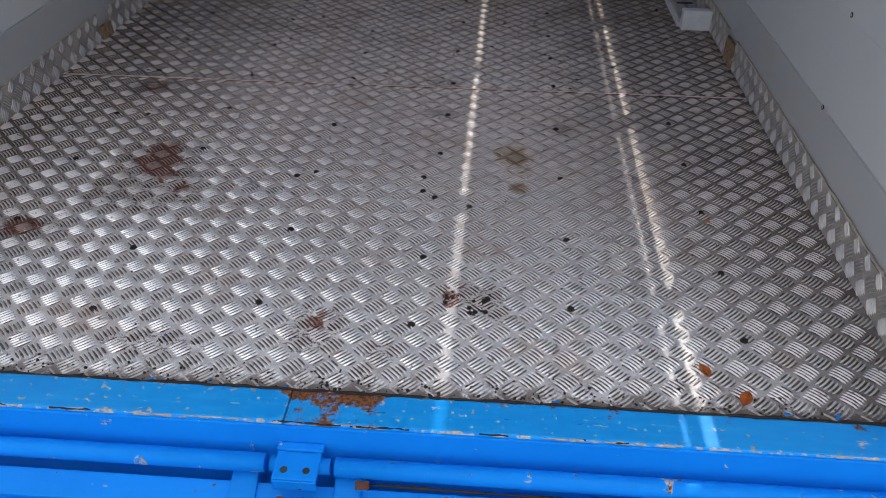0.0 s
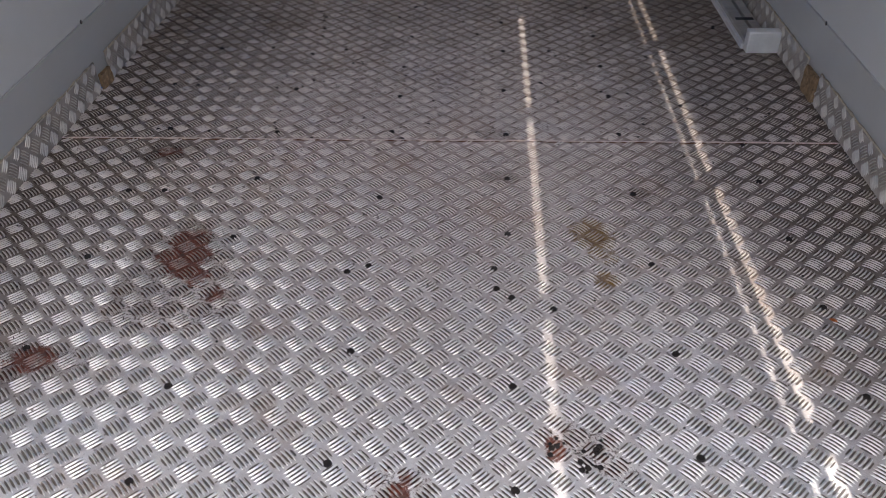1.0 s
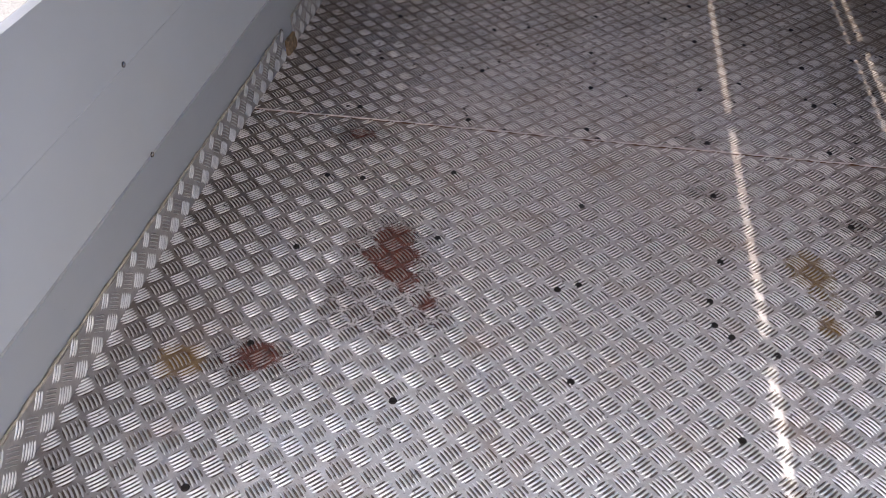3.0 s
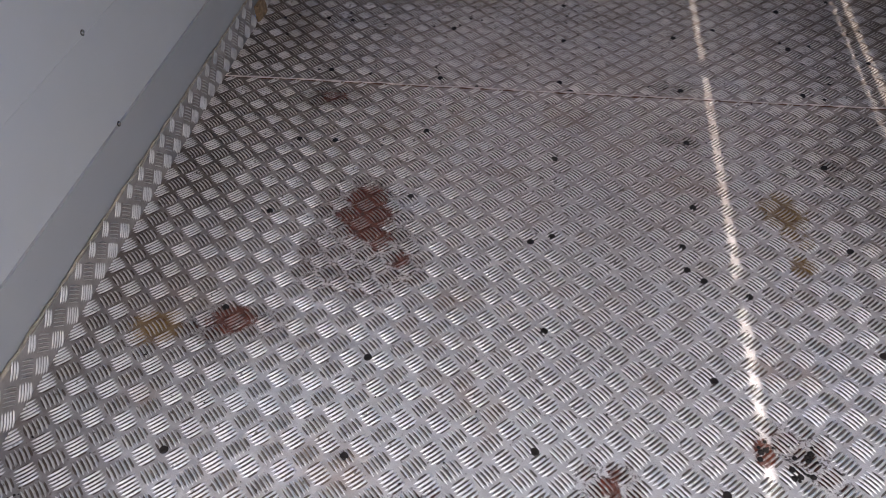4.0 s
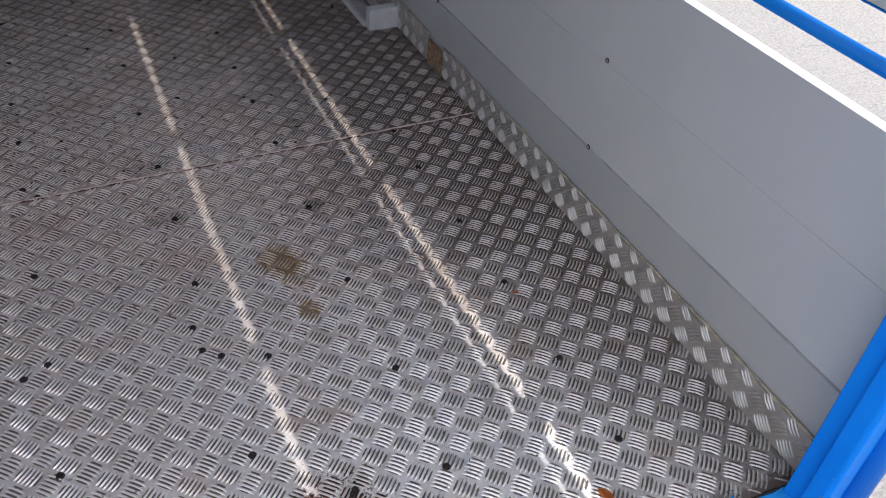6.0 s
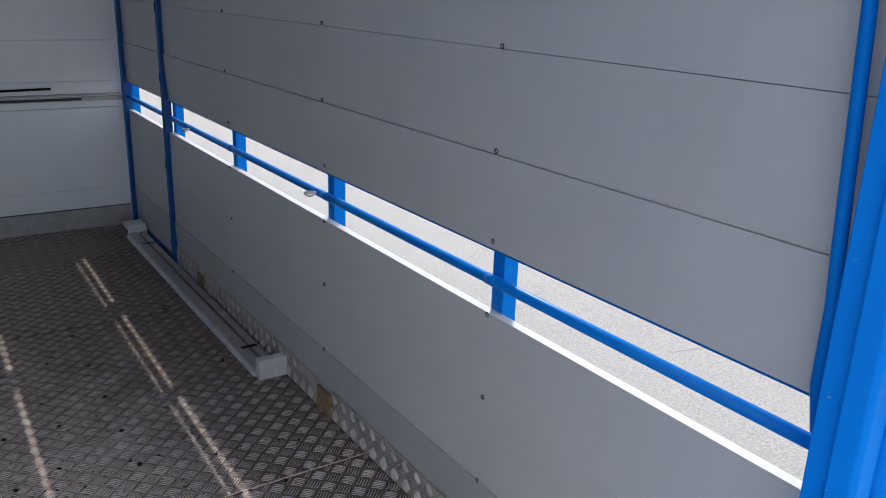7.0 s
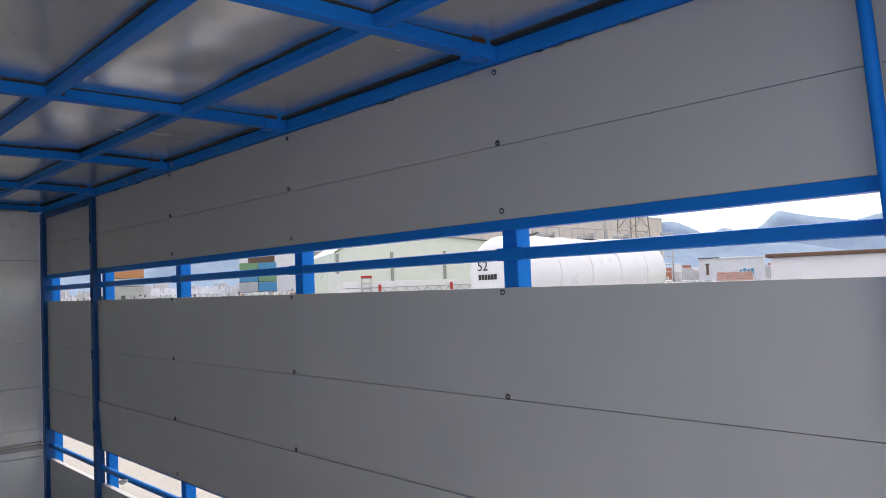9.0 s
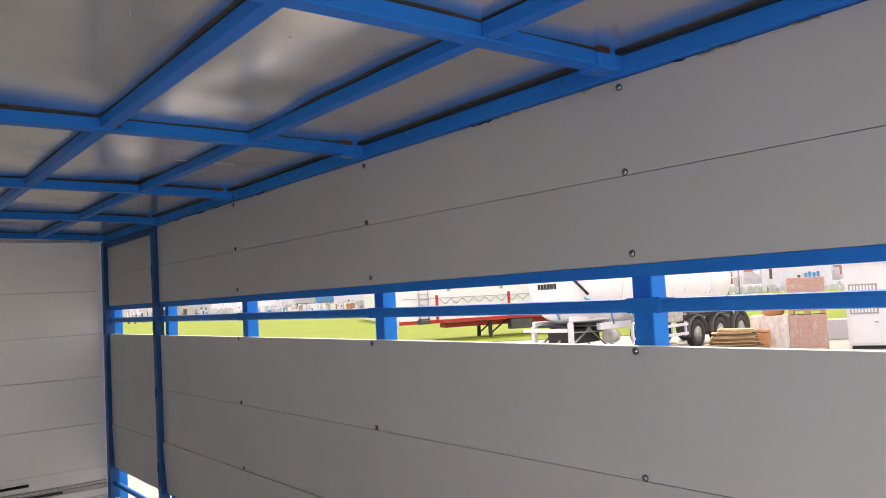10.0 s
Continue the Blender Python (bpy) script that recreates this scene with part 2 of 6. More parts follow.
    cover = m.math("MAXIMUM", m.math("MAXIMUM", rust, ochre), m.math("MAXIMUM", soil_and_dim, m.math("MAXIMUM", film, m.math("MULTIPLY", grime, (0.5, 0.3, 1.0)[pick]))))
    m.metal(m.ramp(cover, 0.0, 0.8, (0.38, 0.85, 0.1)[pick], (0.05, 0.35, 0.0)[pick]))
    m.rough(m.ramp(m.math("ADD", m.math("MULTIPLY", fine, 0.4), cover), 0.1, 1.2, rough, min(rough + 0.3, 0.9)))
    m.bump(m.math("ADD", m.math("MULTIPLY", grit, 0.6), fine), 0.4, 0.0016)
    return m.m


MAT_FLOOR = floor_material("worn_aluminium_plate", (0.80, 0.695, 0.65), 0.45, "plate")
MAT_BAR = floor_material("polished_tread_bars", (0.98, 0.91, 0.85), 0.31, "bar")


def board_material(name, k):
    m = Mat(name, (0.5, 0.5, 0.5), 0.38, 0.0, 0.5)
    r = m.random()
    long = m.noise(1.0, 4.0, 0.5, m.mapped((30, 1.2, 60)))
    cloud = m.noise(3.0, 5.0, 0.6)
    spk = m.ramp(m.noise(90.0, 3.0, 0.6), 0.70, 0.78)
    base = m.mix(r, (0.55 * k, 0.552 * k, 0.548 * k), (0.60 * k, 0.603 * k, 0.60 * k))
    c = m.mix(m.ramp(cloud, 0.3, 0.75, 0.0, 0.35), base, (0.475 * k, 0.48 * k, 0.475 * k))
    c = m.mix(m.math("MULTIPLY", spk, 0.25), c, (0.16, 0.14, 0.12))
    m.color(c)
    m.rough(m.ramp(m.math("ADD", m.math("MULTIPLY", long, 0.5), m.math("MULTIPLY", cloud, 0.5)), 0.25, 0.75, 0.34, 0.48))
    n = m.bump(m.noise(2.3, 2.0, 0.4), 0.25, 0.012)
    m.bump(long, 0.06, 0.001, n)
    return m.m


MAT_BOARD = board_material("grey_coated_boards", 1.0)
# board copy darkened by k, for the dim floor mirrored in the lowest board
MAT_KICK = board_material("shaded_kick_boards", 0.81)


def white_material():
    m = Mat("white_headboard_panels", (0.72, 0.72, 0.71), 0.3, 0.0, 1.0)
    cloud, fine = m.noise(2.5, 6.0, 0.62), m.noise(45.0, 5.0, 0.6)
    z = m.node("ShaderNodeSeparateXYZ", Vector=m.where()).outputs[2]
    scuff = m.ramp(m.noise(5.0, 6.0, 0.7, m.mapped((3, 3, 16))), 0.62, 0.74)
    c = m.mix(m.ramp(cloud, 0.35, 0.75, 0.0, 0.5), (0.93, 0.93, 0.925), (0.86, 0.855, 0.84))
    c = m.mix(m.math("MULTIPLY", scuff, 0.45), c, (0.30, 0.28, 0.25))
    c = m.mix(m.math("MULTIPLY", m.ramp(fine, 0.66, 0.74), 0.5), c, (0.25, 0.22, 0.2))
    m.color(c)
    m.rough(m.ramp(cloud, 0.3, 0.7, 0.26, 0.42))
    m.bump(cloud, 0.2, 0.01)
    return m.m


MAT_WHITE = white_material()


def blue_material(name, chips, rust, gloss, lit_gain=1.0):
    m = Mat(name, (0.0, 0.18, 0.62), 0.33, 0.0, gloss)
    cloud, mid, fine = m.noise(4.0, 4.0, 0.55), m.noise(26.0, 6.0, 0.66, None, 0.6), m.noise(120.0, 3.0, 0.6)
    c = m.mix(m.ramp(cloud, 0.3, 0.7), (0.0, 0.182 * lit_gain, 0.63 * lit_gain), (0.0, 0.212 * lit_gain, 0.70 * lit_gain))
    chip = m.ramp(mid, 0.70 - chips, 0.715 - chips)
    worn = m.ramp(m.noise(11.0, 5.0, 0.7), 0.68 - rust, 0.72 - rust)
    c = m.mix(m.math("MULTIPLY", chip, 0.85), c, m.mix(fine, (0.50, 0.47, 0.40), (0.36, 0.30, 0.2)))
    c = m.mix(m.math("MULTIPLY", worn, chip), c, m.mix(m.ramp(fine, 0.4, 0.6), (0.20, 0.075, 0.02), (0.06, 0.025, 0.015)))
    m.color(c)
    m.rough(m.ramp(m.math("ADD", m.math("MULTIPLY", cloud, 0.4), chip), 0.1, 1.0, 0.28, 0.7))
    m.bump(m.math("SUBTRACT", m.math("MULTIPLY", fine, 0.25), chip), 0.35, 0.0006)
    return m.m


def sill_material():
    """Blue paint worn to primer along the outer edge, with rust by the centre joint."""
    m = Mat("scratched_blue_sill_paint", (0.0, 0.2, 0.73), 0.35, 0.0, 0.4)
    sep = m.node("ShaderNodeSeparateXYZ", Vector=m.where())
    x, y = sep.outputs[0], sep.outputs[1]
    mid, fine, cloud = m.noise(30.0, 6.0, 0.68, None, 0.8), m.noise(140.0, 3.0, 0.6), m.noise(4.0, 4.0, 0.5)
    streak = m.noise(9.0, 5.0, 0.65, m.mapped((1.0, 6.0, 1.0)))
    edge = m.math("ADD", m.ramp(y, 0.1345, 0.129, 0.0, 0.13), m.math("MULTIPLY", m.ramp(m.noise(70.0, 2.0, 0.5), 0.66, 0.70), 0.2))
    edge = m.math("ADD", edge, m.math("MULTIPLY", m.ramp(m.noise(13.0, 6.0, 0.75), 0.61, 0.66), m.ramp(x, 0.15, 0.4, 0.05, 0.13)))
    chip = m.ramp(m.math("ADD", m.math("MULTIPLY", mid, 0.55), m.math("ADD", m.math("MULTIPLY", streak, 0.45), edge)), 0.60, 0.62)
    dx = m.math("MULTIPLY", m.math("SUBTRACT", x, 0.06), 1 / 0.11)
    near = m.ramp(m.math("MULTIPLY", dx, dx), 0.2, 1.4, 1.0, 0.0)
    inner = m.ramp(y, 0.168, 0.212, 0.0, 0.16)
    rust = m.ramp(m.math("ADD", m.math("ADD", m.noise(24.0, 6.0, 0.7), inner), m.math("MULTIPLY", near, 0.21)), 0.71, 0.79)
    c = m.mix(m.ramp(cloud, 0.3, 0.7), (0.0, 0.265, 0.73), (0.0, 0.30, 0.77))
    c = m.mix(m.ramp(streak, 0.45, 0.7, 0.0, 0.5), c, (0.02, 0.37, 0.82))
    c = m.mix(m.math("MULTIPLY", chip, 0.85), c, m.mix(m.ramp(fine, 0.4, 0.6), (0.56, 0.52, 0.44), (0.40, 0.33, 0.23)))
    c = m.mix(rust, c, m.mix(m.ramp(fine, 0.4, 0.62), (0.22, 0.085, 0.025), (0.06, 0.024, 0.014)))
    m.color(c)
    m.rough(m.ramp(m.math("ADD", chip, rust), 0.0, 1.0, 0.3, 0.75))
    m.bump(m.math("SUBTRACT", m.math("MULTIPLY", fine, 0.25), chip), 0.4, 0.0006)
    return m.m


MAT_SILL = sill_material()
MAT_BLUE = blue_material("blue_gloss_paint", 0.0, -0.02, 0.05)
MAT_BLUE_RAIL = blue_material("blue_rail_paint", -0.02, -0.05, 0.16)
# both blues below are brightened in the colour, to read as better lit
MAT_BLUE_WORN = blue_material("chipped_blue_paint", 0.06, 0.16, 0.06, 1.12)
MAT_BLUE_POST = blue_material("scuffed_blue_post_paint", 0.025, 0.05, 0.06, 1.15)


def plain(name, color, rough=0.5, metal=0.0, vary=0.12, scale=12.0, bump=0.15, spec=0.5):
    m = Mat(name, color, rough, metal, spec)
    n, f = m.noise(scale, 5.0, 0.6), m.noise(scale * 9, 4.0, 0.6)
    c = m.mix(m.ramp(n, 0.3, 0.7), tuple(min(1, v * (1 + vary)) for v in color), tuple(v * (1 - vary) for v in color))
    c = m.mix(m.ramp(f, 0.55, 0.8, 0.0, 0.4), c, tuple(v * (1 - 2 * vary) for v in color))
    m.color(c)
    m.rough(m.ramp(n, 0.25, 0.75, max(0.05, rough - 0.07), min(1, rough + 0.1)))
    if bump:
        m.bump(f, bump, 0.02 / scale)
    return m.m


def ceiling_material():
    m = Mat("dull_galvanised_roof_sheet", (0.7, 0.68, 0.64), 0.2, 0.92)
    cloud, streak = m.noise(2.2, 4.0, 0.5), m.noise(6.0, 3.0, 0.55)
    c = m.mix(m.ramp(cloud, 0.3, 0.72), (0.90, 0.875, 0.83), (0.74, 0.705, 0.655))
    c = m.mix(m.ramp(streak, 0.55, 0.8, 0.0, 0.35), c, (0.36, 0.31, 0.25))
    m.color(c)
    m.rough(m.ramp(m.math("ADD", m.math("MULTIPLY", cloud, 0.6), m.math("MULTIPLY", streak, 0.4)), 0.3, 0.7, 0.14, 0.29))
    m.bump(m.noise(3.4, 2.0, 0.4), 0.1, 0.02)
    return m.m


MAT_CEIL = ceiling_material()
# blue of the side door frame, darker than the other blue parts
MAT_NAVY = plain("dull_dark_blue", (0.004, 0.075, 0.26), 0.4, 0.0, 0.12, 14.0, 0.1, 0.2)
MAT_ALU = plain("brushed_aluminium", (0.78, 0.78, 0.78), 0.38, 0.35, 0.08, 20.0, 0.1)
MAT_ALU_DULL = plain("dirty_aluminium_profile", (0.44, 0.425, 0.405), 0.45, 0.45, 0.15, 14.0, 0.1)
MAT_BOLT = plain("zinc_bolt", (0.52, 0.50, 0.48), 0.22, 1.0, 0.2, 60.0, 0.0)
MAT_SCREW = plain("dark_rusty_screw", (0.026, 0.021, 0.02), 0.75, 0.1, 0.25, 90.0, 0.2, 0.25)
MAT_RUST = plain("rusted_steel", (0.11, 0.045, 0.02), 0.85, 0.1, 0.3, 40.0, 0.4)
MAT_DARK = plain("black_rubber", (0.02, 0.02, 0.022), 0.6, 0.0, 0.2, 30.0, 0.1)
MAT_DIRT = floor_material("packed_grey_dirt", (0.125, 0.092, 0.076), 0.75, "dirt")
MAT_SKIRT = plain("scuffed_aluminium_skirting", (0.44, 0.395, 0.36), 0.5, 0.4, 0.25, 9.0, 0.2)
MAT_SKIRT_BAR = plain("bright_skirting_bars", (0.57, 0.54, 0.505), 0.4, 0.65, 0.2, 30.0, 0.15)
MAT_SEAM = plain("pale_weld_bead", (0.62, 0.52, 0.47), 0.5, 0.2, 0.3, 50.0, 0.3)
MAT_PRIMER = plain("pale_bare_primer", (0.50, 0.56, 0.60), 0.6, 0.0, 0.3, 60.0, 0.3)
MAT_SEAL = plain("aged_sealant", (0.42, 0.36, 0.28), 0.7, 0.0, 0.3, 45.0, 0.5)
MAT_WOOD = plain("splintered_plywood", (0.27, 0.175, 0.10), 0.8, 0.0, 0.4, 60.0, 0.6)
MAT_LEAF = plain("dry_orange_leaf", (0.52, 0.15, 0.03), 0.6, 0.0, 0.25, 70.0, 0.3)
MAT_STEEL = plain("grey_steel", (0.35, 0.35, 0.36), 0.4, 0.9, 0.15, 30.0, 0.15)
MAT_TANK = plain("white_tank_paint", (0.76, 0.775, 0.84), 0.3, 0.0, 0.03, 0.8, 0.03)
MAT_TAN = plain("faded_tan_sticker", (0.62, 0.42, 0.16), 0.5, 0.0, 0.1, 5.0, 0.05)
# wall colour paled and blued by painted distance haze
MAT_HAZE = plain("hazed_pale_shed_wall", (0.62, 0.63, 0.71), 0.8, 0.0, 0.06, 1.0, 0.03)
MAT_RIM = plain("dusty_wheel_rim", (0.40, 0.395, 0.39), 0.55, 0.0, 0.2, 6.0, 0.1)
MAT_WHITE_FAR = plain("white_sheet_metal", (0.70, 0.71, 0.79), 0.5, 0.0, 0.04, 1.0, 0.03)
MAT_BEIGE = plain("beige_precast_concrete", (0.54, 0.50, 0.485), 0.8, 0.0, 0.1, 0.5, 0.1)
MAT_RED = plain("red_chassis_paint", (0.45, 0.02, 0.025), 0.45, 0.0, 0.15, 3.0, 0.1)
MAT_TYRE = plain("tyre_rubber", (0.03, 0.03, 0.032), 0.8, 0.0, 0.2, 12.0, 0.2)


def brick_material():
    m = Mat("terracotta_bricks", (0.4, 0.15, 0.1), 0.85)
    r = m.node("ShaderNodeNewGeometry").outputs["Random Per Island"]
    c = m.mix(r, (0.42, 0.18, 0.125), (0.36, 0.145, 0.10))
    m.color(m.mix(m.ramp(m.noise(14.0, 5.0, 0.6), 0.4, 0.7, 0.0, 0.5), c, (0.36, 0.17, 0.12)))
    m.bump(m.noise(60.0, 4.0, 0.6), 0.3, 0.003)
    return m.m


MAT_BRICK = brick_material()
MAT_GUARD = plain("dark_grey_mudguard", (0.07, 0.072, 0.08), 0.5, 0.0, 0.15, 3.0, 0.05)
MAT_BROWN = plain("brown_roof_edge", (0.12, 0.07, 0.05), 0.6, 0.0, 0.15, 4.0, 0.1)
# grey lightened in the colour for the haze over the far yard
MAT_GREY_FAR = plain("hazed_grey_far_wall", (0.47, 0.48, 0.54), 0.8, 0.0, 0.15, 0.3, 0.1)
# these three paints are muted to carry haze at the containers' distance
MAT_ORANGE = plain("orange_paint", (0.55, 0.25, 0.12), 0.5, 0.0, 0.1, 2.0, 0.05)
MAT_GREEN = plain("green_paint", (0.15, 0.30, 0.19), 0.5, 0.0, 0.1, 2.0, 0.05)
MAT_BLUE_FAR = plain("light_blue_container_paint", (0.05, 0.26, 0.52), 0.45, 0.0, 0.1, 2.0, 0.05)
MAT_PLANK = plain("pale_pallet_wood", (0.40, 0.265, 0.155), 0.75, 0.0, 0.2, 8.0, 0.3)


def film_material(name, lo, hi):
    m = Mat(name, (0.80, 0.80, 0.84), 0.3)
    tr = m.node("ShaderNodeBsdfTransparent")
    mx = m.node("ShaderNodeMixShader")
    m.t.links.new(m.ramp(m.noise(9.0, 5.0, 0.6, m.mapped((1.0, 1.0, 0.35))), 0.35, 0.7, lo, hi), mx.inputs["Fac"])
    m.t.links.new(tr.outputs[0], mx.inputs[1])
    m.t.links.new(m.b.outputs[0], mx.inputs[2])
    m.t.links.new(mx.outputs[0], m.t.nodes["Material Output"].inputs["Surface"])
    m.bump(m.noise(5.0, 4.0, 0.6), 0.5, 0.05)
    return m.m


MAT_FILM, MAT_FILM_MILKY = film_material("clear_shrink_film", 0.14, 0.34), film_material("milky_torn_film", 0.5, 0.82)


def asphalt_material():
    m = Mat("pale_worn_asphalt", (0.2, 0.195, 0.185), 0.85, 0.0, 0.3)
    big, mid, fine = m.noise(0.12, 5.0, 0.6), m.noise(1.6, 6.0, 0.65), m.noise(58.0, 6.0, 0.85)
    vo = m.node("ShaderNodeTexVoronoi", Vector=m.mapped((1, 1, 1)), Scale=0.55)
    vo.feature = "DISTANCE_TO_EDGE"
    crack = m.math("MULTIPLY", m.ramp(m.math("ADD", vo.outputs["Distance"], m.math("MULTIPLY", m.math("SUBTRACT", mid, 0.5), 0.05)), 0.0, 0.005, 1.0, 0.0), m.ramp(m.noise(0.5, 4.0, 0.6), 0.46, 0.56))
    c = m.mix(m.ramp(big, 0.3, 0.7), (0.24, 0.24, 0.235), (0.19, 0.19, 0.185))
    c = m.mix(m.ramp(mid, 0.35, 0.75, 0.0, 0.5), c, (0.15, 0.15, 0.148))
    c = m.mix(m.ramp(fine, 0.36, 0.56, 0.0, 0.9), c, (0.40, 0.385, 0.375))
    c = m.mix(m.ramp(m.noise(95.0, 3.0, 0.7), 0.57, 0.66, 0.0, 0.5), c, (0.12, 0.115, 0.11))
    c = m.mix(m.math("MULTIPLY", crack, 0.3), c, (0.05, 0.048, 0.045))
    m.color(c)
    m.bump(m.math("SUBTRACT", m.math("ADD", fine, m.math("MULTIPLY", mid, 0.5)), crack), 0.5, 0.006)
    return m.m


def grass_material():
    m = Mat("bright_spring_grass", (0.16, 0.26, 0.03), 0.8, 0.0, 0.2)
    big, fine = m.noise(0.05, 5.0, 0.65), m.noise(1.2, 6.0, 0.7)
    c = m.mix(m.ramp(big, 0.35, 0.65), (0.145, 0.205, 0.004), (0.12, 0.17, 0.004))
    c = m.mix(m.ramp(fine, 0.45, 0.75, 0.0, 0.6), c, (0.045, 0.07, 0.008))
    m.color(c)
    m.bump(fine, 0.6, 0.1)
    return m.m


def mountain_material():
    m = Mat("hazed_blue_mountain", (0.16, 0.23, 0.36), 0.95, 0.0, 0.1)
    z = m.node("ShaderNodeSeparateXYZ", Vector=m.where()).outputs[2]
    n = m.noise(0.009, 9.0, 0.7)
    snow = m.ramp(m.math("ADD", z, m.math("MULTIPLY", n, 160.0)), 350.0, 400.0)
    # the air is clear here, so the blue haze sits in the base colour
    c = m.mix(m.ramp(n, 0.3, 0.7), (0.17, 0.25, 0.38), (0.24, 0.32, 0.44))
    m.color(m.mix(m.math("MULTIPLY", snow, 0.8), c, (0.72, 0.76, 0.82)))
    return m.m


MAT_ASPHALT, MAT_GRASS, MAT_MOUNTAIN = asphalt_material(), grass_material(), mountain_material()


# ---------- building helpers ----------
def add_box(bm, x0, x1, y0, y1, z0, z1, bevel=0.0, m=None):
    vs = [bm.verts.new((x, y, z)) for z in (z0, z1) for y in (y0, y1) for x in (x0, x1)]
    fs = [bm.faces.new([vs[i] for i in q]) for q in ((0, 2, 3, 1), (4, 5, 7, 6), (0, 1, 5, 4), (2, 6, 7, 3), (0, 4, 6, 2), (1, 3, 7, 5))]
    if bevel:
        es = list({e for f in fs for e in f.edges})
        got = bmesh.ops.bevel(bm, geom=es, offset=bevel, segments=2, affect="EDGES", profile=0.6)
        vs = list({v for f in got["faces"] for v in f.verts} | {v for v in vs if v.is_valid})
    if m is not None:
        bmesh.ops.transform(bm, matrix=m, verts=vs)
    return bm


def box(*a, **k):
    return add_box(bmesh.new(), *a, **k)


def add_tube(bm, pts, r, seg=12, caps=True):
    """A round bar along a line of points; r is one radius or one for each point."""
    pts = [Vector(p) for p in pts]
    rings, up = [], Vector((0.31, 0.17, 0.93)).normalized()
    for i, p in enumerate(pts):
        d = (pts[min(i + 1, len(pts) - 1)] - pts[max(i - 1, 0)]).normalized()
        a = d.cross(up)
        if a.length < 0.05:
            a = d.cross(Vector((1, 0, 0)))
        a.normalize()
        b = d.cross(a)
        rr = r[i] if isinstance(r, (list, tuple)) else r
        rings.append([bm.verts.new(p + rr * (math.cos(t) * a + math.sin(t) * b)) for t in (2 * math.pi * k / seg for k in range(seg))])
    for ra, rb in zip(rings, rings[1:]):
        for k in range(seg):
            f = bm.faces.new((ra[k], ra[(k + 1) % seg], rb[(k + 1) % seg], rb[k]))
            f.smooth = True
    if caps:
        bm.faces.new(rings[0])
        bm.faces.new(rings[-1][::-1])
    return bm


def tube(*a, **k):
    return add_tube(bmesh.new(), *a, **k)


def thing(name, at, label, category, group="", kind=""):
    ob = new(name)
    ob.empty_display_size = 0.1
    ob.location = at
    return tagged(ob, label, category, group, kind)


def finish(bm, name, material):
    bmesh.ops.recalc_face_normals(bm, faces=bm.faces)
    me = bpy.data.meshes.new(name)
    bm.to_mesh(me)
    bm.free()
    me.materials.append(material)
    return me


def base_of(ob):
    at = Vector((0, 0, 0))
    while ob is not None:
        at, ob = at + ob.location, ob.parent
    return at


def part(name, bm, material, parent, label="", at=None):
    """One mesh object under a thing or a part; the mesh is in world metres, or round the place at."""
    me = bm if isinstance(bm, bpy.types.Mesh) else finish(bm, name, material)
    ob = new(name, me)
    ob.parent = parent
    ob.location = (Vector(at) if at is not None else Vector((0, 0, 0))) - base_of(parent)
    return tagged(ob, label) if label else ob


def solo(name, bm, material, label, category, group="", kind=""):
    ob = new(name, finish(bm, name, material))
    return tagged(ob, label, category, group, kind)


rnd = random.Random(7)
W, Y0, Y1, ZC = 1.2, 0.215, 4.80, 2.140        # half width, rear edge, headboard, roof sheet
GROUND = -0.90
POSTS = (1.0975, 2.027, 2.963, 3.86, 4.765)    # side posts along the body
SEAM = 1.706

# ---------- ground ----------
g = bmesh.new()
bmesh.ops.create_grid(g, x_segments=60, y_segments=60, size=4400)
for v in g.verts:
    v.co.z = GROUND
solo("ground", g, MAT_ASPHALT, "pale sunlit asphalt yard with fine cracks", "ground", kind="structure")

# ---------- body floor ----------
floor = thing("floor", (0, 2.5, 0), "worn aluminium tread plate floor with rust stains and dirt", "floor", kind="structure")
part("subfloor", box(-1.27, 1.27, 0.132, 4.9, -0.09, -0.012), MAT_BLUE, floor, "blue painted steel bed under the plates")
for ya, yb in ((Y0, SEAM - 0.0015), (SEAM + 0.0015, 3.235), (3.238, Y1)):
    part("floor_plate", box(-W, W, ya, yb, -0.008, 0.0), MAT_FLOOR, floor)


def bead(x0, x1, y, z, r):
    bm, n = bmesh.new(), 90
    q = random.Random(3)
    add_tube(bm, [(x0 + (x1 - x0) * i / n, y + q.uniform(-0.0012, 0.0012), z) for i in range(n + 1)], [r * q.uniform(0.6, 1.25) for _ in range(n + 1)], 6)
    return bm


part("weld_seam", bead(-W, W, SEAM, 0.0014, 0.0034), MAT_SEAM, floor, "thin pale weld seam")
q = random.Random(29)
part("seam_dirt", tube([(-W + 0.01 + (2 * W - 0.02) * i / 160, SEAM - 0.0042 + q.uniform(-0.0015, 0.0015), 0.0003) for i in range(161)], [q.choice((0.0004, 0.001, 0.0022, 0.0034)) for _ in range(161)], 6), MAT_RUST, floor, "broken line of rust along the weld")
part("weld_seam", bead(-W, W, 3.2365, 0.0, 0.0012), MAT_SCREW, floor)

PITCH, BX, BY = 0.0693, 0.310, 0.697


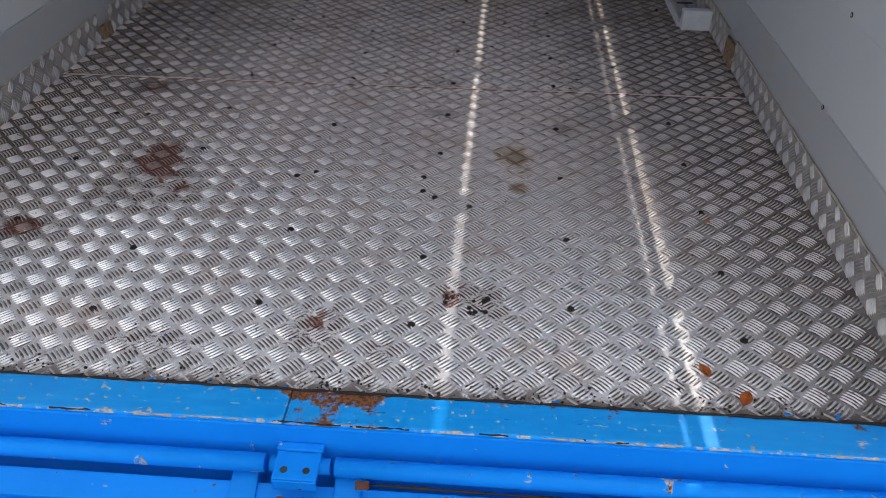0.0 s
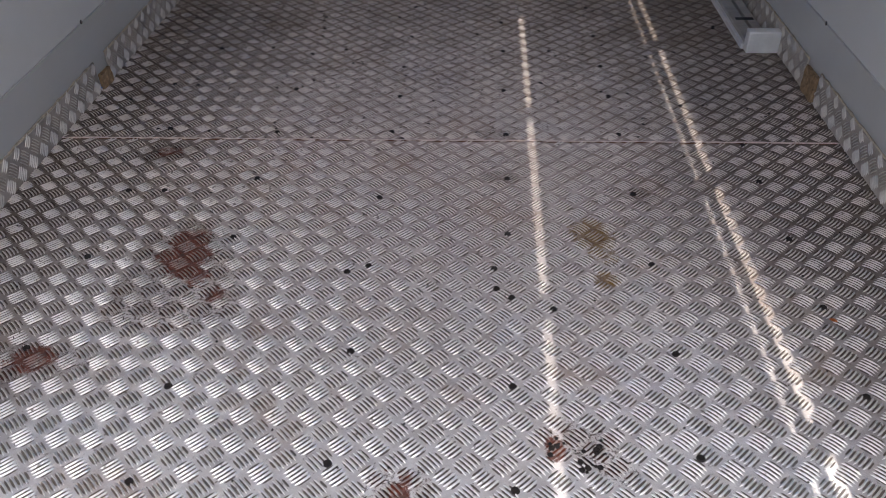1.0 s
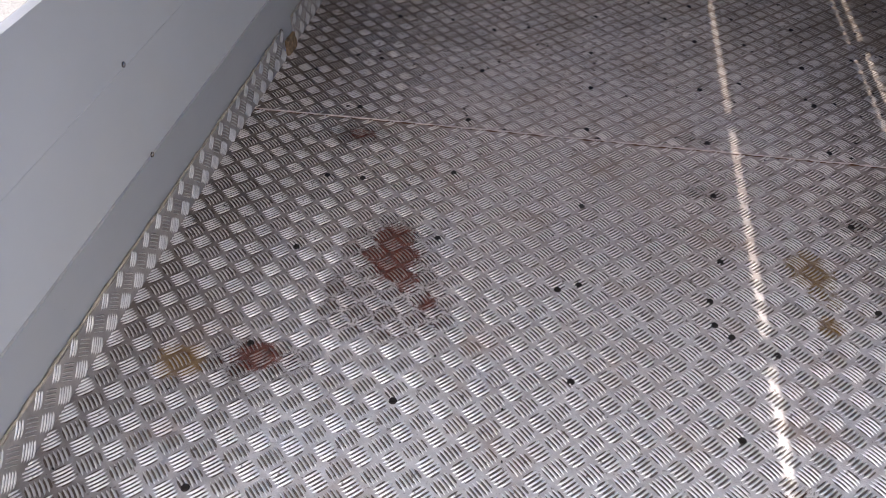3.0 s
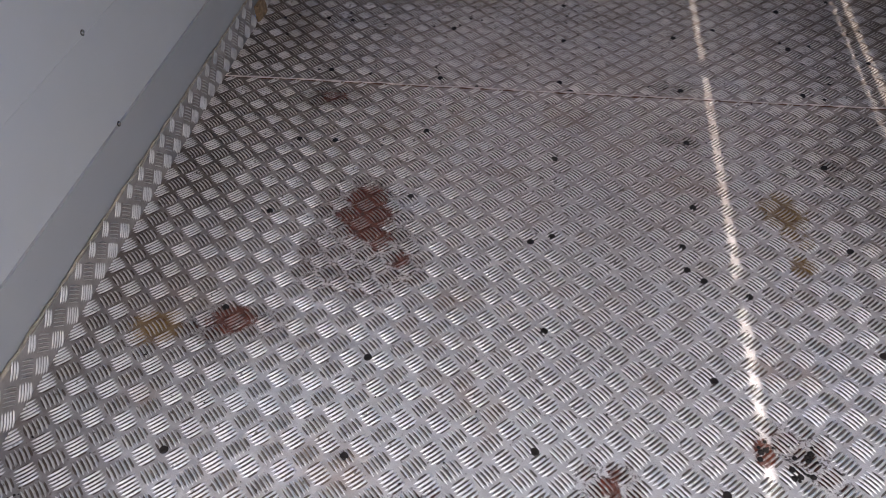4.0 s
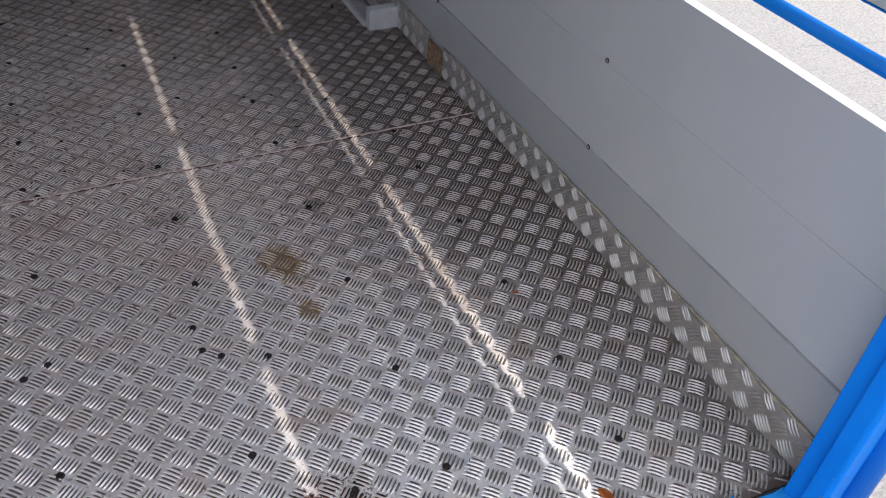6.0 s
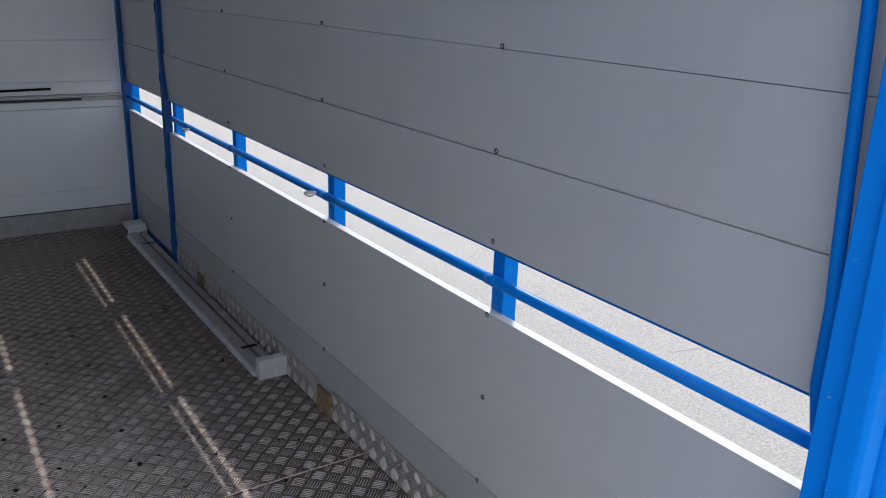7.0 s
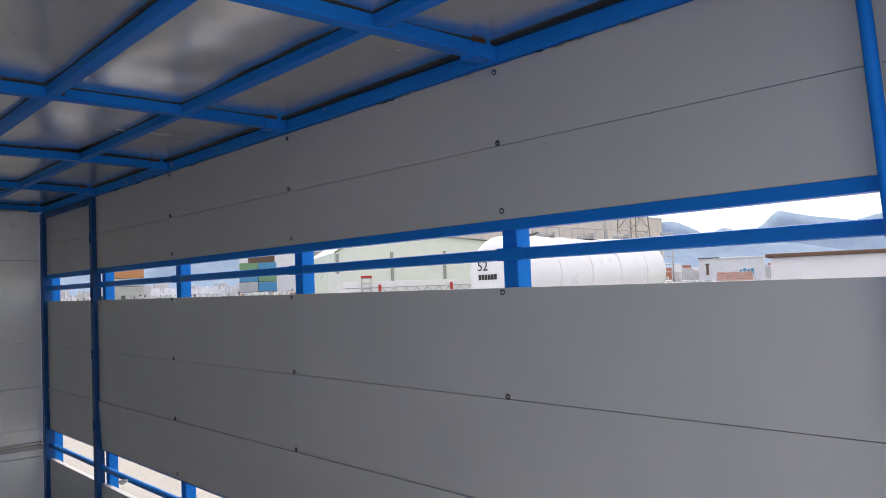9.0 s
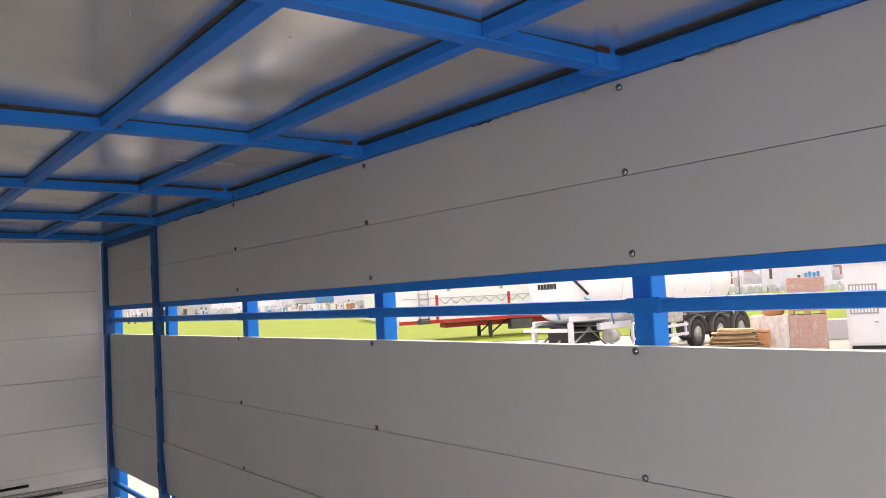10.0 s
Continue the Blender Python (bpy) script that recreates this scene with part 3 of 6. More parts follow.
def tread_bars(name, origin, ax, ay, up, u0, u1, v0, v1, pu, pv, parent, dirty=True, material=None):
    """Groups of five raised bars, turned crosswise by turns, over one sheet."""
    origin, ax, ay, up = (np.array(v, float) for v in (origin, ax, ay, up))
    sag = 0.0024                                 # each bar is a shallow arc
    tpl = [(-0.0222, -sag, 0.0), (0.0222, -sag, 0.0)]
    for a, w, z in ((-0.0155, 0.0019, 0.0027), (0.0, 0.0024, 0.0035), (0.0155, 0.0019, 0.0027)):
        b = -sag * (a / 0.0222) ** 2
        tpl += [(a, b - w, 0.0), (a, b - w * 0.25, z), (a, b + w * 0.25, z), (a, b + w, 0.0)]
    tpl = np.array(tpl)
    quads = [(2 + 4 * i + j, 6 + 4 * i + j, 7 + 4 * i + j, 3 + 4 * i + j) for i in range(2) for j in range(3)]
    tops = [(0, 2 + j, 3 + j) for j in range(3)] + [(1, 11 + j, 10 + j) for j in range(3)]
    verts, faces, base, centres = [], [], 0, []
    h = PITCH / 2
    q = np.random.RandomState(5)
    i0, i1 = int((u0 - pu) / h) - 2, int((u1 - pu) / h) + 2
    j0, j1 = int((v0 - pv) / h) - 2, int((v1 - pv) / h) + 2
    for i in range(i0, i1 + 1):
        for j in range(j0, j1 + 1):
            if (i + j) % 2:
                continue
            cu, cv = pu + i * h, pv + j * h
            s = 1 if i % 2 == 0 else -1          # which diagonal
            d = np.array((-s, 1.0)) / math.sqrt(2)
            e = np.array((d[1], -d[0]))
            centres.append((cu, cv, d, e))
            for k in range(-2, 3):
                c = np.array((cu, cv)) + e * k * 0.0088
                if not (u0 + 0.006 < c[0] < u1 - 0.006 and v0 + 0.006 < c[1] < v1 - 0.006):
                    continue
                f = 1 - 0.04 * abs(k)
                fl = c[None] + tpl[:, :1] * f * d[None] + tpl[:, 1:2] * e[None]
                w3 = origin + fl[:, :1] * ax + fl[:, 1:2] * ay + tpl[:, 2:3] * up * q.uniform(0.85, 1.1)
                verts.append(w3)
                faces.extend([tuple(base + n for n in f4) for f4 in quads + tops])
                base += len(tpl)
    if dirty:
        dv, df, b0 = [], [], 0
        for cu, cv, d, e in centres:
            for k in range(-3, 3):
                c = np.array((cu, cv)) + e * (k + 0.5) * 0.0088 + d * q.uniform(-0.0015, 0.0015)
                lg, wd = 0.0185 * q.uniform(0.75, 1.05) * (0.8 if k in (-3, 2) else 1), 0.0022 * q.uniform(0.6, 1.1)
                if not (u0 + 0.03 < c[0] < u1 - 0.03 and v0 + 0.03 < c[1] < v1 - 0.03):
                    continue
                pts = np.array([c - d * lg, c - d * lg * 0.6 + e * wd, c + d * lg * 0.6 + e * wd, c + d * lg, c + d * lg * 0.6 - e * wd, c - d * lg * 0.6 - e * wd])
                dv.append(origin + pts[:, :1] * ax + pts[:, 1:2] * ay + up * 0.0005)
                df.append(tuple(range(b0, b0 + 6)))
                b0 += 6
        dm = bpy.data.meshes.new("packed_dirt")
        dm.from_pydata(np.concatenate(dv).tolist(), [], df)
        dm.materials.append(MAT_DIRT)
        dob = new("packed_dirt", dm)
        dob.parent, dob.location = parent, -base_of(parent)
        tagged(dob, kind="stuff")
    me = bpy.data.meshes.new(name)
    me.from_pydata(np.concatenate(verts).tolist(), [], faces)
    me.polygons.foreach_set("use_smooth", [True] * len(me.polygons))
    me.materials.append(material or MAT_BAR)
    bm = bmesh.new()
    bm.from_mesh(me)
    bmesh.ops.recalc_face_normals(bm, faces=bm.faces)
    bm.to_mesh(me)
    bm.free()
    ob = new(name, me)
    ob.parent = parent
    ob.location = -base_of(parent)
    return tagged(ob, kind="stuff")


tread_bars("tread_bars", (0, 0, 0), (1, 0, 0), (0, 1, 0), (0, 0, 1), -W, W, Y0, SEAM, BX, BY, floor)
tread_bars("tread_bars", (0, 0, 0), (1, 0, 0), (0, 1, 0), (0, 0, 1), -W, W, SEAM, 3.236, BX, BY, floor)
tread_bars("tread_bars", (0, 0, 0), (1, 0, 0), (0, 1, 0), (0, 0, 1), -W, W, 3.237, Y1 - 0.003, BX, BY, floor)

# screws through the floor, in six lines
SCREWS = {-0.868: (0.40, 0.77, 1.10, 1.405, 1.768, 2.08, 2.40), -0.518: (0.428, 0.667, 1.192, 1.477, 1.75, 2.055, 2.35, 2.715, 3.05), -0.16: (0.481, 0.78, 1.385, 1.758, 2.003, 2.236, 2.515, 2.83, 3.1),
          0.193: (0.432, 0.687, 0.968, 1.221, 1.49, 1.745, 2.05, 2.38, 2.66, 2.98), 0.54: (0.515, 0.791, 1.101, 1.415, 1.751, 2.01, 2.25, 2.527, 2.82, 3.15), 0.898: (0.438, 0.679, 0.951, 1.213, 1.485, 1.69)}
s_bm = bmesh.new()
bmesh.ops.create_cone(s_bm, cap_ends=True, segments=10, radius1=0.0092, radius2=0.0072, depth=0.004)
screw_mesh = finish(s_bm, "screw", MAT_SCREW)
for sx, ys in SCREWS.items():
    for sy in ys:
        part("screw", screw_mesh, None, floor, at=(sx + rnd.uniform(-0.004, 0.004), sy, 0.002))
for sx, sy in ((-0.153, 1.08), (-0.203, 1.056), (0.155, 1.076), (0.16, 1.0), (-0.77, 1.409), (0.29, 0.93)):
    part("screw", screw_mesh, None, floor, at=(sx, sy, 0.0014))

# ---------- side walls ----------
b_bm = bmesh.new()
bmesh.ops.create_uvsphere(b_bm, u_segments=14, v_segments=8, radius=0.0060, matrix=Matrix.Diagonal((0.62, 1, 1, 1)))
for f in b_bm.faces:
    f.smooth = True
bolt_mesh = finish(b_bm, "bolt", MAT_BOLT)
bolt_mesh.materials.append(MAT_SCREW)
b_bm = bmesh.new()
b_bm.from_mesh(bolt_mesh)
got = len(b_bm.faces)
# dark ring: the rusty gap and the washer's shadow in one colour
add_tube(b_bm, [(0.0011, 0, 0), (-0.0011, 0, 0)], 0.0067, 14)
b_bm.faces.ensure_lookup_table()
for f in b_bm.faces[got:]:
    f.material_index = 1
b_bm.to_mesh(bolt_mesh)
b_bm.free()
LOWER = ((0.012, 0.243), (0.2435, 0.4805), (0.481, 0.722))
MIDDLE = ((0.885, 1.1145), (1.1158, 1.3516), (1.353, 1.600))
UPPER = ((1.752, 1.9183), (1.9195, 2.102))
RAIL = ((0.205, 0.805), (1.2, 0.804), (2.4, 0.801), (3.6, 0.796), (4.75, 0.795))   # the lower rail sags a little
BOLT_ZS = {0.012: (0.249,), 0.2435: (0.489,), 0.481: (0.716,), 0.885: (0.906,), 1.1158: (1.124,), 1.353: (1.36, 1.592), 1.752: (1.773,), 1.9195: (1.927, 2.088)}


def board(parent, s, ya, yb, za, zb, lean):
    """One hollow wall board, rounded at its long edges, leaning a little."""
    bm = box(0, 0.025, ya, yb, za, zb, bevel=0.0008)
    for v in bm.verts:
        v.co.x += lean * (v.co.z - (za + zb) / 2)
        v.co.x = s * (W + v.co.x)
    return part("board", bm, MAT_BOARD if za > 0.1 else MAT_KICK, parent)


def side_wall(s, name, door):
    wall = thing(name, (s * (W + 0.012), 2.5, 0), "grey boarded side wall of the truck body with blue posts and two open slots", "wall", kind="structure")
    y_end = 3.875 if door else Y1 - 0.003
    leans = [-0.05, -0.004, 0.004, -0.055, 0.003, -0.003, 0.002, -0.004]
    for (za, zb), lean in zip(LOWER + MIDDLE + UPPER, leans):
        bd = board(wall, s, 0.207, y_end, za, zb, lean)
        if door:
            board(wall, s, 3.925, 4.742, za, zb, lean * 0.5)
        for py in POSTS[:4]:
            for bz in BOLT_ZS[za]:
                if py < y_end - 0.03:
                    part("bolt", bolt_mesh, None, bd, at=(s * (W - 0.0015 + lean * (bz - (za + zb) / 2)), py - (0.008 if za == 1.752 else 0.0) + rnd.uniform(-0.002, 0.002), bz + rnd.uniform(-0.002, 0.002)))
    for py in POSTS:
        bm = box(min(s * (W + 0.026), s * (W + 0.07)), max(s * (W + 0.026), s * (W + 0.07)), py - 0.023, py + 0.023, -0.09, 2.12, bevel=0.004)
        part("wall_post", bm, MAT_BLUE, wall, "blue painted steel post")
    # slot rails: a round lower tube and a squarer upper one with sleeves at the posts
    bm = tube([(s * (W + 0.010), y, z) for y, z in RAIL], 0.0135, 16)
    for py in POSTS:
        rz = float(np.interp(py, [p[0] for p in RAIL], [p[1] for p in RAIL]))
        add_tube(bm, [(s * (W + 0.010), py - 0.02, rz), (s * (W + 0.010), py + 0.02, rz)], 0.0145, 16)
    part("lower_rail", bm, MAT_BLUE_RAIL, wall, "round blue guard rail")
    bm = box(min(s * (W + 0.004), s * (W + 0.026)), max(s * (W + 0.004), s * (W + 0.026)), 0.205, 4.742, 1.661, 1.688, bevel=0.008)
    part("upper_rail", bm, MAT_BLUE_RAIL, wall, "square blue guard rail")
    for py in POSTS[:4]:
        bm = box(min(s * (W + 0.0032), s * (W + 0.027)), max(s * (W + 0.0032), s * (W + 0.027)), py - 0.06, py + 0.022, 1.6602, 1.6892, bevel=0.003)
        part("rail_sleeve", bm, MAT_BLUE, wall)
    # angles under the middle and upper boards
    for za, zb in ((1.728, 1.7515), (0.8822, 0.8843)):
        x_in = W - 0.002 if za > 1 else W + 0.003
        bm = box(min(s * x_in, s * (W + 0.03)), max(s * x_in, s * (W + 0.03)), 0.206, 4.742, za, zb, bevel=0.0009)
        part("edge_angle", bm, MAT_BLUE, wall)
    # unseen outer flange, added to trim the sun strip through the lower slot
    bm = box(min(s * (W + 0.027), s * (W + 0.035)), max(s * (W + 0.027), s * (W + 0.035)), 0.206, 4.742, 0.8835, 0.96, bevel=0.001)
    part("edge_angle", bm, MAT_BLUE, wall)
    bm = box(min(s * (W - 0.016), s * (W + 0.05)), max(s * (W - 0.016), s * (W + 0.05)), 0.206, 4.79, 2.104, 2.147, bevel=0.003)
    part("top_rail", bm, MAT_BLUE_WORN, wall, "blue top rail with rust at the joints")
    # dark strip in place of the shadowed corner below the roof sheet
    part("shadow_strip", box(min(s * (W - 0.034), s * (W - 0.0165)), max(s * (W - 0.034), s * (W - 0.0165)), 0.21, 4.79, 2.138, 2.1455), MAT_DARK, wall, "dark strip drawn as the shadow line under the roof sheet")
    return wall


wall_right = side_wall(1, "wall_right", True)
wall_left = side_wall(-1, "wall_left", False)

# open snap hooks on the lower right rail
for hy in (2.11, 3.53):
    cx, cz = W - 0.020, 0.788 + 0.0085 * (hy < 3)
    bm = tube([(cx + 0.014, hy - 0.036, cz + 0.008), (cx + 0.002, hy - 0.028, cz + 0.010), (cx - 0.010, hy - 0.018, cz + 0.008), (cx - 0.018, hy - 0.010, cz + 0.004)], [0.0055, 0.0065, 0.006, 0.0045], 10)
    add_tube(bm, [(cx + 0.004, hy - 0.036, cz + 0.001), (cx - 0.008, hy - 0.027, cz - 0.002), (cx - 0.015, hy - 0.016, cz + 0.001)], 0.0036, 8)
    part("rail_hook", bm, MAT_ALU, wall_right, "worn steel eye hook")


# folded tread plate skirting along the walls
def skirting(s, wall, gaps, end):
    cuts = [Y0 + 0.004] + [v for gp in gaps for v in gp] + [end]
    for ya, yb in zip(cuts[::2], cuts[1::2]):
        bm = bmesh.new()
        n = max(2, int((yb - ya) / 0.04))
        q = random.Random(int(ya * 100))
        rows = []
        for i in range(n + 1):
            y = ya + (yb - ya) * i / n
            top = 0.101 + q.uniform(-0.0025, 0.0025)
            rows.append([bm.verts.new((s * x, y, z)) for x, z in ((W - 0.0075, 0.0004), (W - 0.0075, top), (W - 0.0025, top + 0.0005), (W - 0.0025, 0.0004))])
        for a, b in zip(rows, rows[1:]):
            for k in range(4):
                bm.faces.new((a[k], a[(k + 1) % 4], b[(k + 1) % 4], b[k]))
        bm.faces.new(rows[0])
        bm.faces.new(rows[-1])
        part("skirting", bm, MAT_SKIRT, wall, "folded tread plate skirting")
        q2 = random.Random(9)
        part("sealant_line", tube([(s * (W - 0.0035), ya + (yb - ya) * i / 60, 0.1035 + q2.uniform(-0.002, 0.002)) for i in range(61)], [q2.uniform(0.0022, 0.005) for _ in range(61)], 6), MAT_SEAL, wall, "crumbling beige sealant line")
        tread_bars("skirting_bars", (s * (W - 0.0075), 0, 0), (0, 1, 0), (0, 0, 1), (-s, 0, 0), ya, yb, 0.0, 0.1, 1.001, 0.058, wall, False, MAT_SKIRT_BAR)


skirting(1, wall_right, ((1.965, 2.085), (3.40, 3.50)), 3.87)
skirting(-1, wall_left, ((2.03, 2.13),), Y1 - 0.006)


def chunk(x0, x1, y0, y1, z0, z1, seed):
    """A torn lump: a box with broken faces."""
    bm = box(x0, x1, y0, y1, z0, z1)
    bmesh.ops.subdivide_edges(bm, edges=bm.edges, cuts=3, use_grid_fill=True)
    q = random.Random(seed)
    s = 0.16 * min(x1 - x0, y1 - y0, z1 - z0)
    for v in bm.verts:
        v.co += Vector((q.uniform(-s, s), q.uniform(-s, s), q.uniform(0, s) if v.co.z < z0 + 1e-4 else q.uniform(-s, s)))
    return bm


solo("wood_packing", chunk(W - 0.015, W - 0.003, 1.975, 2.075, 0.0, 0.088, 1), MAT_WOOD, "splintered wooden packing block in a torn skirting", "wood block")
solo("wood_packing", chunk(-W + 0.003, -W + 0.017, 2.045, 2.12, 0.0, 0.055, 2), MAT_WOOD, "splintered wooden packing block in a torn skirting", "wood block")
solo("wood_packing", chunk(W - 0.014, W - 0.003, 3.41, 3.49, 0.0, 0.08, 4), MAT_WOOD, "dark splintered packing behind the bent skirting", "wood block")

# side door at the front: blue frame lying on the boards
door = thing("side_door_frame", (W, 4.36, 0), "blue angle frame of a boarded side door", "door frame", kind="structure")
part("frame_post", box(W - 0.020, W + 0.02, 3.877, 3.922, 0.0, 2.101, bevel=0.004), MAT_NAVY, door)
part("frame_post", box(W - 0.022, W + 0.03, 4.744, 4.796, 0.0, 2.101, bevel=0.004), MAT_NAVY, door)
part("frame_rail", box(W - 0.012, W + 0.0, 3.923, 4.743, 0.0, 0.032, bevel=0.003), MAT_NAVY, door)
part("frame_rail", box(W - 0.012, W + 0.0, 3.923, 4.743, 2.07, 2.101, bevel=0.003), MAT_NAVY, door)
for hz in (0.13, 0.55, 1.0, 1.34, 1.64, 1.9):
    part("hinge_knuckle", tube([(W - 0.021, 3.899, hz - 0.022), (W - 0.021, 3.899, hz + 0.022)], 0.006, 10), MAT_NAVY, door)

# ---------- headboard (front wall) ----------
front = thing("wall_front", (0, Y1 + 0.02, 0), "dirty white panelled headboard wall", "wall", kind="structure")
for za, zb in ((0.128, 0.245), (0.247, 0.733), (0.890, 1.122), (1.124, 1.371), (1.373, 1.603), (1.605, 1.836), (1.838, 2.106)):
    bm = box(-1.19, 1.1765, Y1, Y1 + 0.03, za, zb, bevel=0.0012)
    q = random.Random(int(za * 1000))
    k, j = q.uniform(-0.008, 0.008), q.uniform(-0.0012, 0.0012)
    for v in bm.verts:
        v.co.y += k * (v.co.z - (za + zb) / 2) + j
    part("panel", bm, MAT_WHITE, front)
part("skirting", box(-1.19, 1.1765, Y1 - 0.008, Y1 + 0.02, 0.0004, 0.122, bevel=0.002), MAT_ALU_DULL, front, "dirty metal skirting")
part("backing", box(-1.25, 1.25, Y1 + 0.036, Y1 + 0.06, -0.05, 2.166), MAT_WHITE, front)
bm = box(-1.19, 1.1765, Y1 + 0.004, Y1 + 0.034, 0.736, 0.888)
part("rail_channel", bm, MAT_WHITE, front)
bm = box(-1.19, 1.1765, Y1 - 0.012, Y1 + 0.003, 0.775, 0.800, bevel=0.003)
add_box(bm, -1.19, 1.172, Y1 - 0.016, Y1 + 0.003, 0.806, 0.817, bevel=0.002)
part("slotted_rail", bm, MAT_ALU_DULL, front, "slotted steel lashing rail")
part("slot", box(-1.19, 0.95, Y1 - 0.0135, Y1 - 0.012, 0.781, 0.794), MAT_DARK, front)
part("tie_rod", tube([(-0.6, Y1 - 0.014, 0.845), (0.2, Y1 - 0.014, 0.842), (0.79, Y1 - 0.012, 0.851)], 0.007, 8), MAT_SCREW, front, "dark steel rod")
part("seal_gap", box(-1.19, 1.1765, Y1 - 0.004, Y1 + 0.01, 0.1225, 0.1275), MAT_DARK, front)

# ---------- roof ----------
def crown(x):
    """Height of the cambered roof over the line of the top rails."""
    return 0.022 * (1 - (x / 1.2) ** 2)


c_bm = bmesh.new()
nx, ny = 72, 130
grid = []
for j in range(ny + 1):
    row = []
    for i in range(nx + 1):
        x, y = -1.25 + 2.5 * i / nx, 0.13 + 4.73 * j / ny
        w = 0.0095 * (noise.noise(Vector((x * 2.6, y * 1.9, 4.0))) + 0.45 * noise.noise(Vector((x * 5.3, y * 4.4, 9.0))))
        w *= max(0.0, 1 - (x / 1.19) ** 4)
        row.append(c_bm.verts.new((x, y, ZC + 0.002 + crown(x) + w)))
    grid.append(row)
for j in range(ny):
    for i in range(nx):
        c_bm.faces.new((grid[j][i], grid[j + 1][i], grid[j + 1][i + 1], grid[j][i + 1])).smooth = True
geo = bmesh.ops.extrude_face_region(c_bm, geom=list(c_bm.faces))
for v in geo["geom"]:
    if isinstance(v, bmesh.types.BMVert):
        v.co.z = ZC + 0.016 + crown(v.co.x)
solo("ceiling", c_bm, MAT_CEIL, "dull wavy galvanised roof sheet above blue beams", "ceiling", kind="structure")


def cross_beam(y, half=0.02, low=0.0, top=0.032):
    """A square tube or strip bent to the roof's camber."""
    bm, n = bmesh.new(), 16
    rings = []
    for i in range(n + 1):
        x = -1.183 + 2.366 * i / n
        z = 2.112 + crown(x)
        rings.append([bm.verts.new((x, y + dy, z + dz)) for dy, dz in ((-half, low + 0.003), (0.003 - half, low), (half - 0.003, low), (half, low + 0.003), (half, top), (-half, top))])
    for ra, rb in zip(rings, rings[1:]):
        for k in range(6):
            bm.faces.new((ra[k], ra[(k + 1) % 6], rb[(k + 1) % 6], rb[k]))
    bm.faces.new(rings[0]), bm.faces.new(rings[-1])
    return bm


frame_roof = thing("roof_frame", (0, 2.5, 2.1), "blue painted steel roof frame with rust at the joints", "roof frame", kind="structure")
for i, py in enumerate((0.17,) + POSTS):
    beam = part("cross_beam", cross_beam(py), MAT_BLUE, frame_roof)
    for sx in (-1, 1):
        gus = box(min(sx * 1.12, sx * 1.184), max(sx * 1.12, sx * 1.184), py - 0.026, py + 0.026, 2.1085, 2.144, bevel=0.004)
        part("gusset", gus, MAT_BLUE_WORN, beam, "rusty welded joint")
        part("rust_scale", chunk(min(sx * 1.112, sx * 1.15), max(sx * 1.112, sx * 1.15), py - 0.028, py - 0.0255, 2.1375, 2.1435, 20 + i), MAT_RUST, beam, "flaking rust at the weld")
    # shadow line along the beam top, modelled as a dark strip
    part("shadow_strip", cross_beam(py, 0.0235, 0.0265, 0.0325), MAT_DARK, beam, "dark strip drawn as the shadow line under the roof sheet")
for lx in (-0.918, -0.561, -0.204, 0.153, 0.51, 0.867):
    edges = (0.17,) + POSTS
    for ya, yb in zip(edges, edges[1:]):
        lb = part("long_beam", box(lx - 0.016, lx + 0.016, ya + 0.0205, yb - 0.0205, 2.1155 + crown(lx), 2.1435 + crown(lx), bevel=0.003), MAT_BLUE, frame_roof)
        # the long beam's shadow line, likewise a dark strip
        part("shadow_strip", box(lx - 0.0195, lx + 0.0195, ya + 0.025, yb - 0.025, 2.139 + crown(lx), 2.1445 + crown(lx)), MAT_DARK, lb, "dark strip drawn as the shadow line under the roof sheet")
        if rnd.random() < 0.6:
            part("rust_scale", chunk(lx + 0.0165, lx + 0.029, yb - 0.026, yb - 0.0205, 2.119 + crown(lx), 2.142 + crown(lx), int(yb * 90)), MAT_RUST, lb)

# screw tips that stand through the roof sheet
tip_bm = bmesh.new()
bmesh.ops.create_cone(tip_bm, cap_ends=True, segments=7, radius1=0.0014, radius2=0.0022, depth=0.002)
tip_mesh = finish(tip_bm, "screw_tip", MAT_STEEL)
q = random.Random(41)
for tx in (-0.74, -0.38, -0.02, 0.33, 0.69, 1.03):
    for ya, yb in zip((0.17,) + POSTS, POSTS):
        for k in range(q.randint(1, 3)):
            x0, y0 = tx + q.uniform(-0.1, 0.1), ya + (yb - ya) * q.uniform(0.2, 0.8)
            part("screw_tip", tip_mesh, None, frame_roof, at=(x0, y0, 2.1405 + crown(x0)))

# torn sealant along the top edge of the boards
q = random.Random(23)
for s_x, wall in ((1, wall_right), (-1, wall_left)):
    for _ in range(16):
        ya = q.uniform(0.5, 4.4)
        n = q.randint(3, 9)
        part("sealant_scrap", tube([(s_x * (W - 0.003), ya + 0.012 * k, 2.1015 + q.uniform(-0.004, 0.001)) for k in range(n)], [q.uniform(0.0008, 0.0022) for _ in range(n)], 5), MAT_SEAL if q.random() < 0.65 else MAT_SCREW, wall, "torn scrap of sealant")

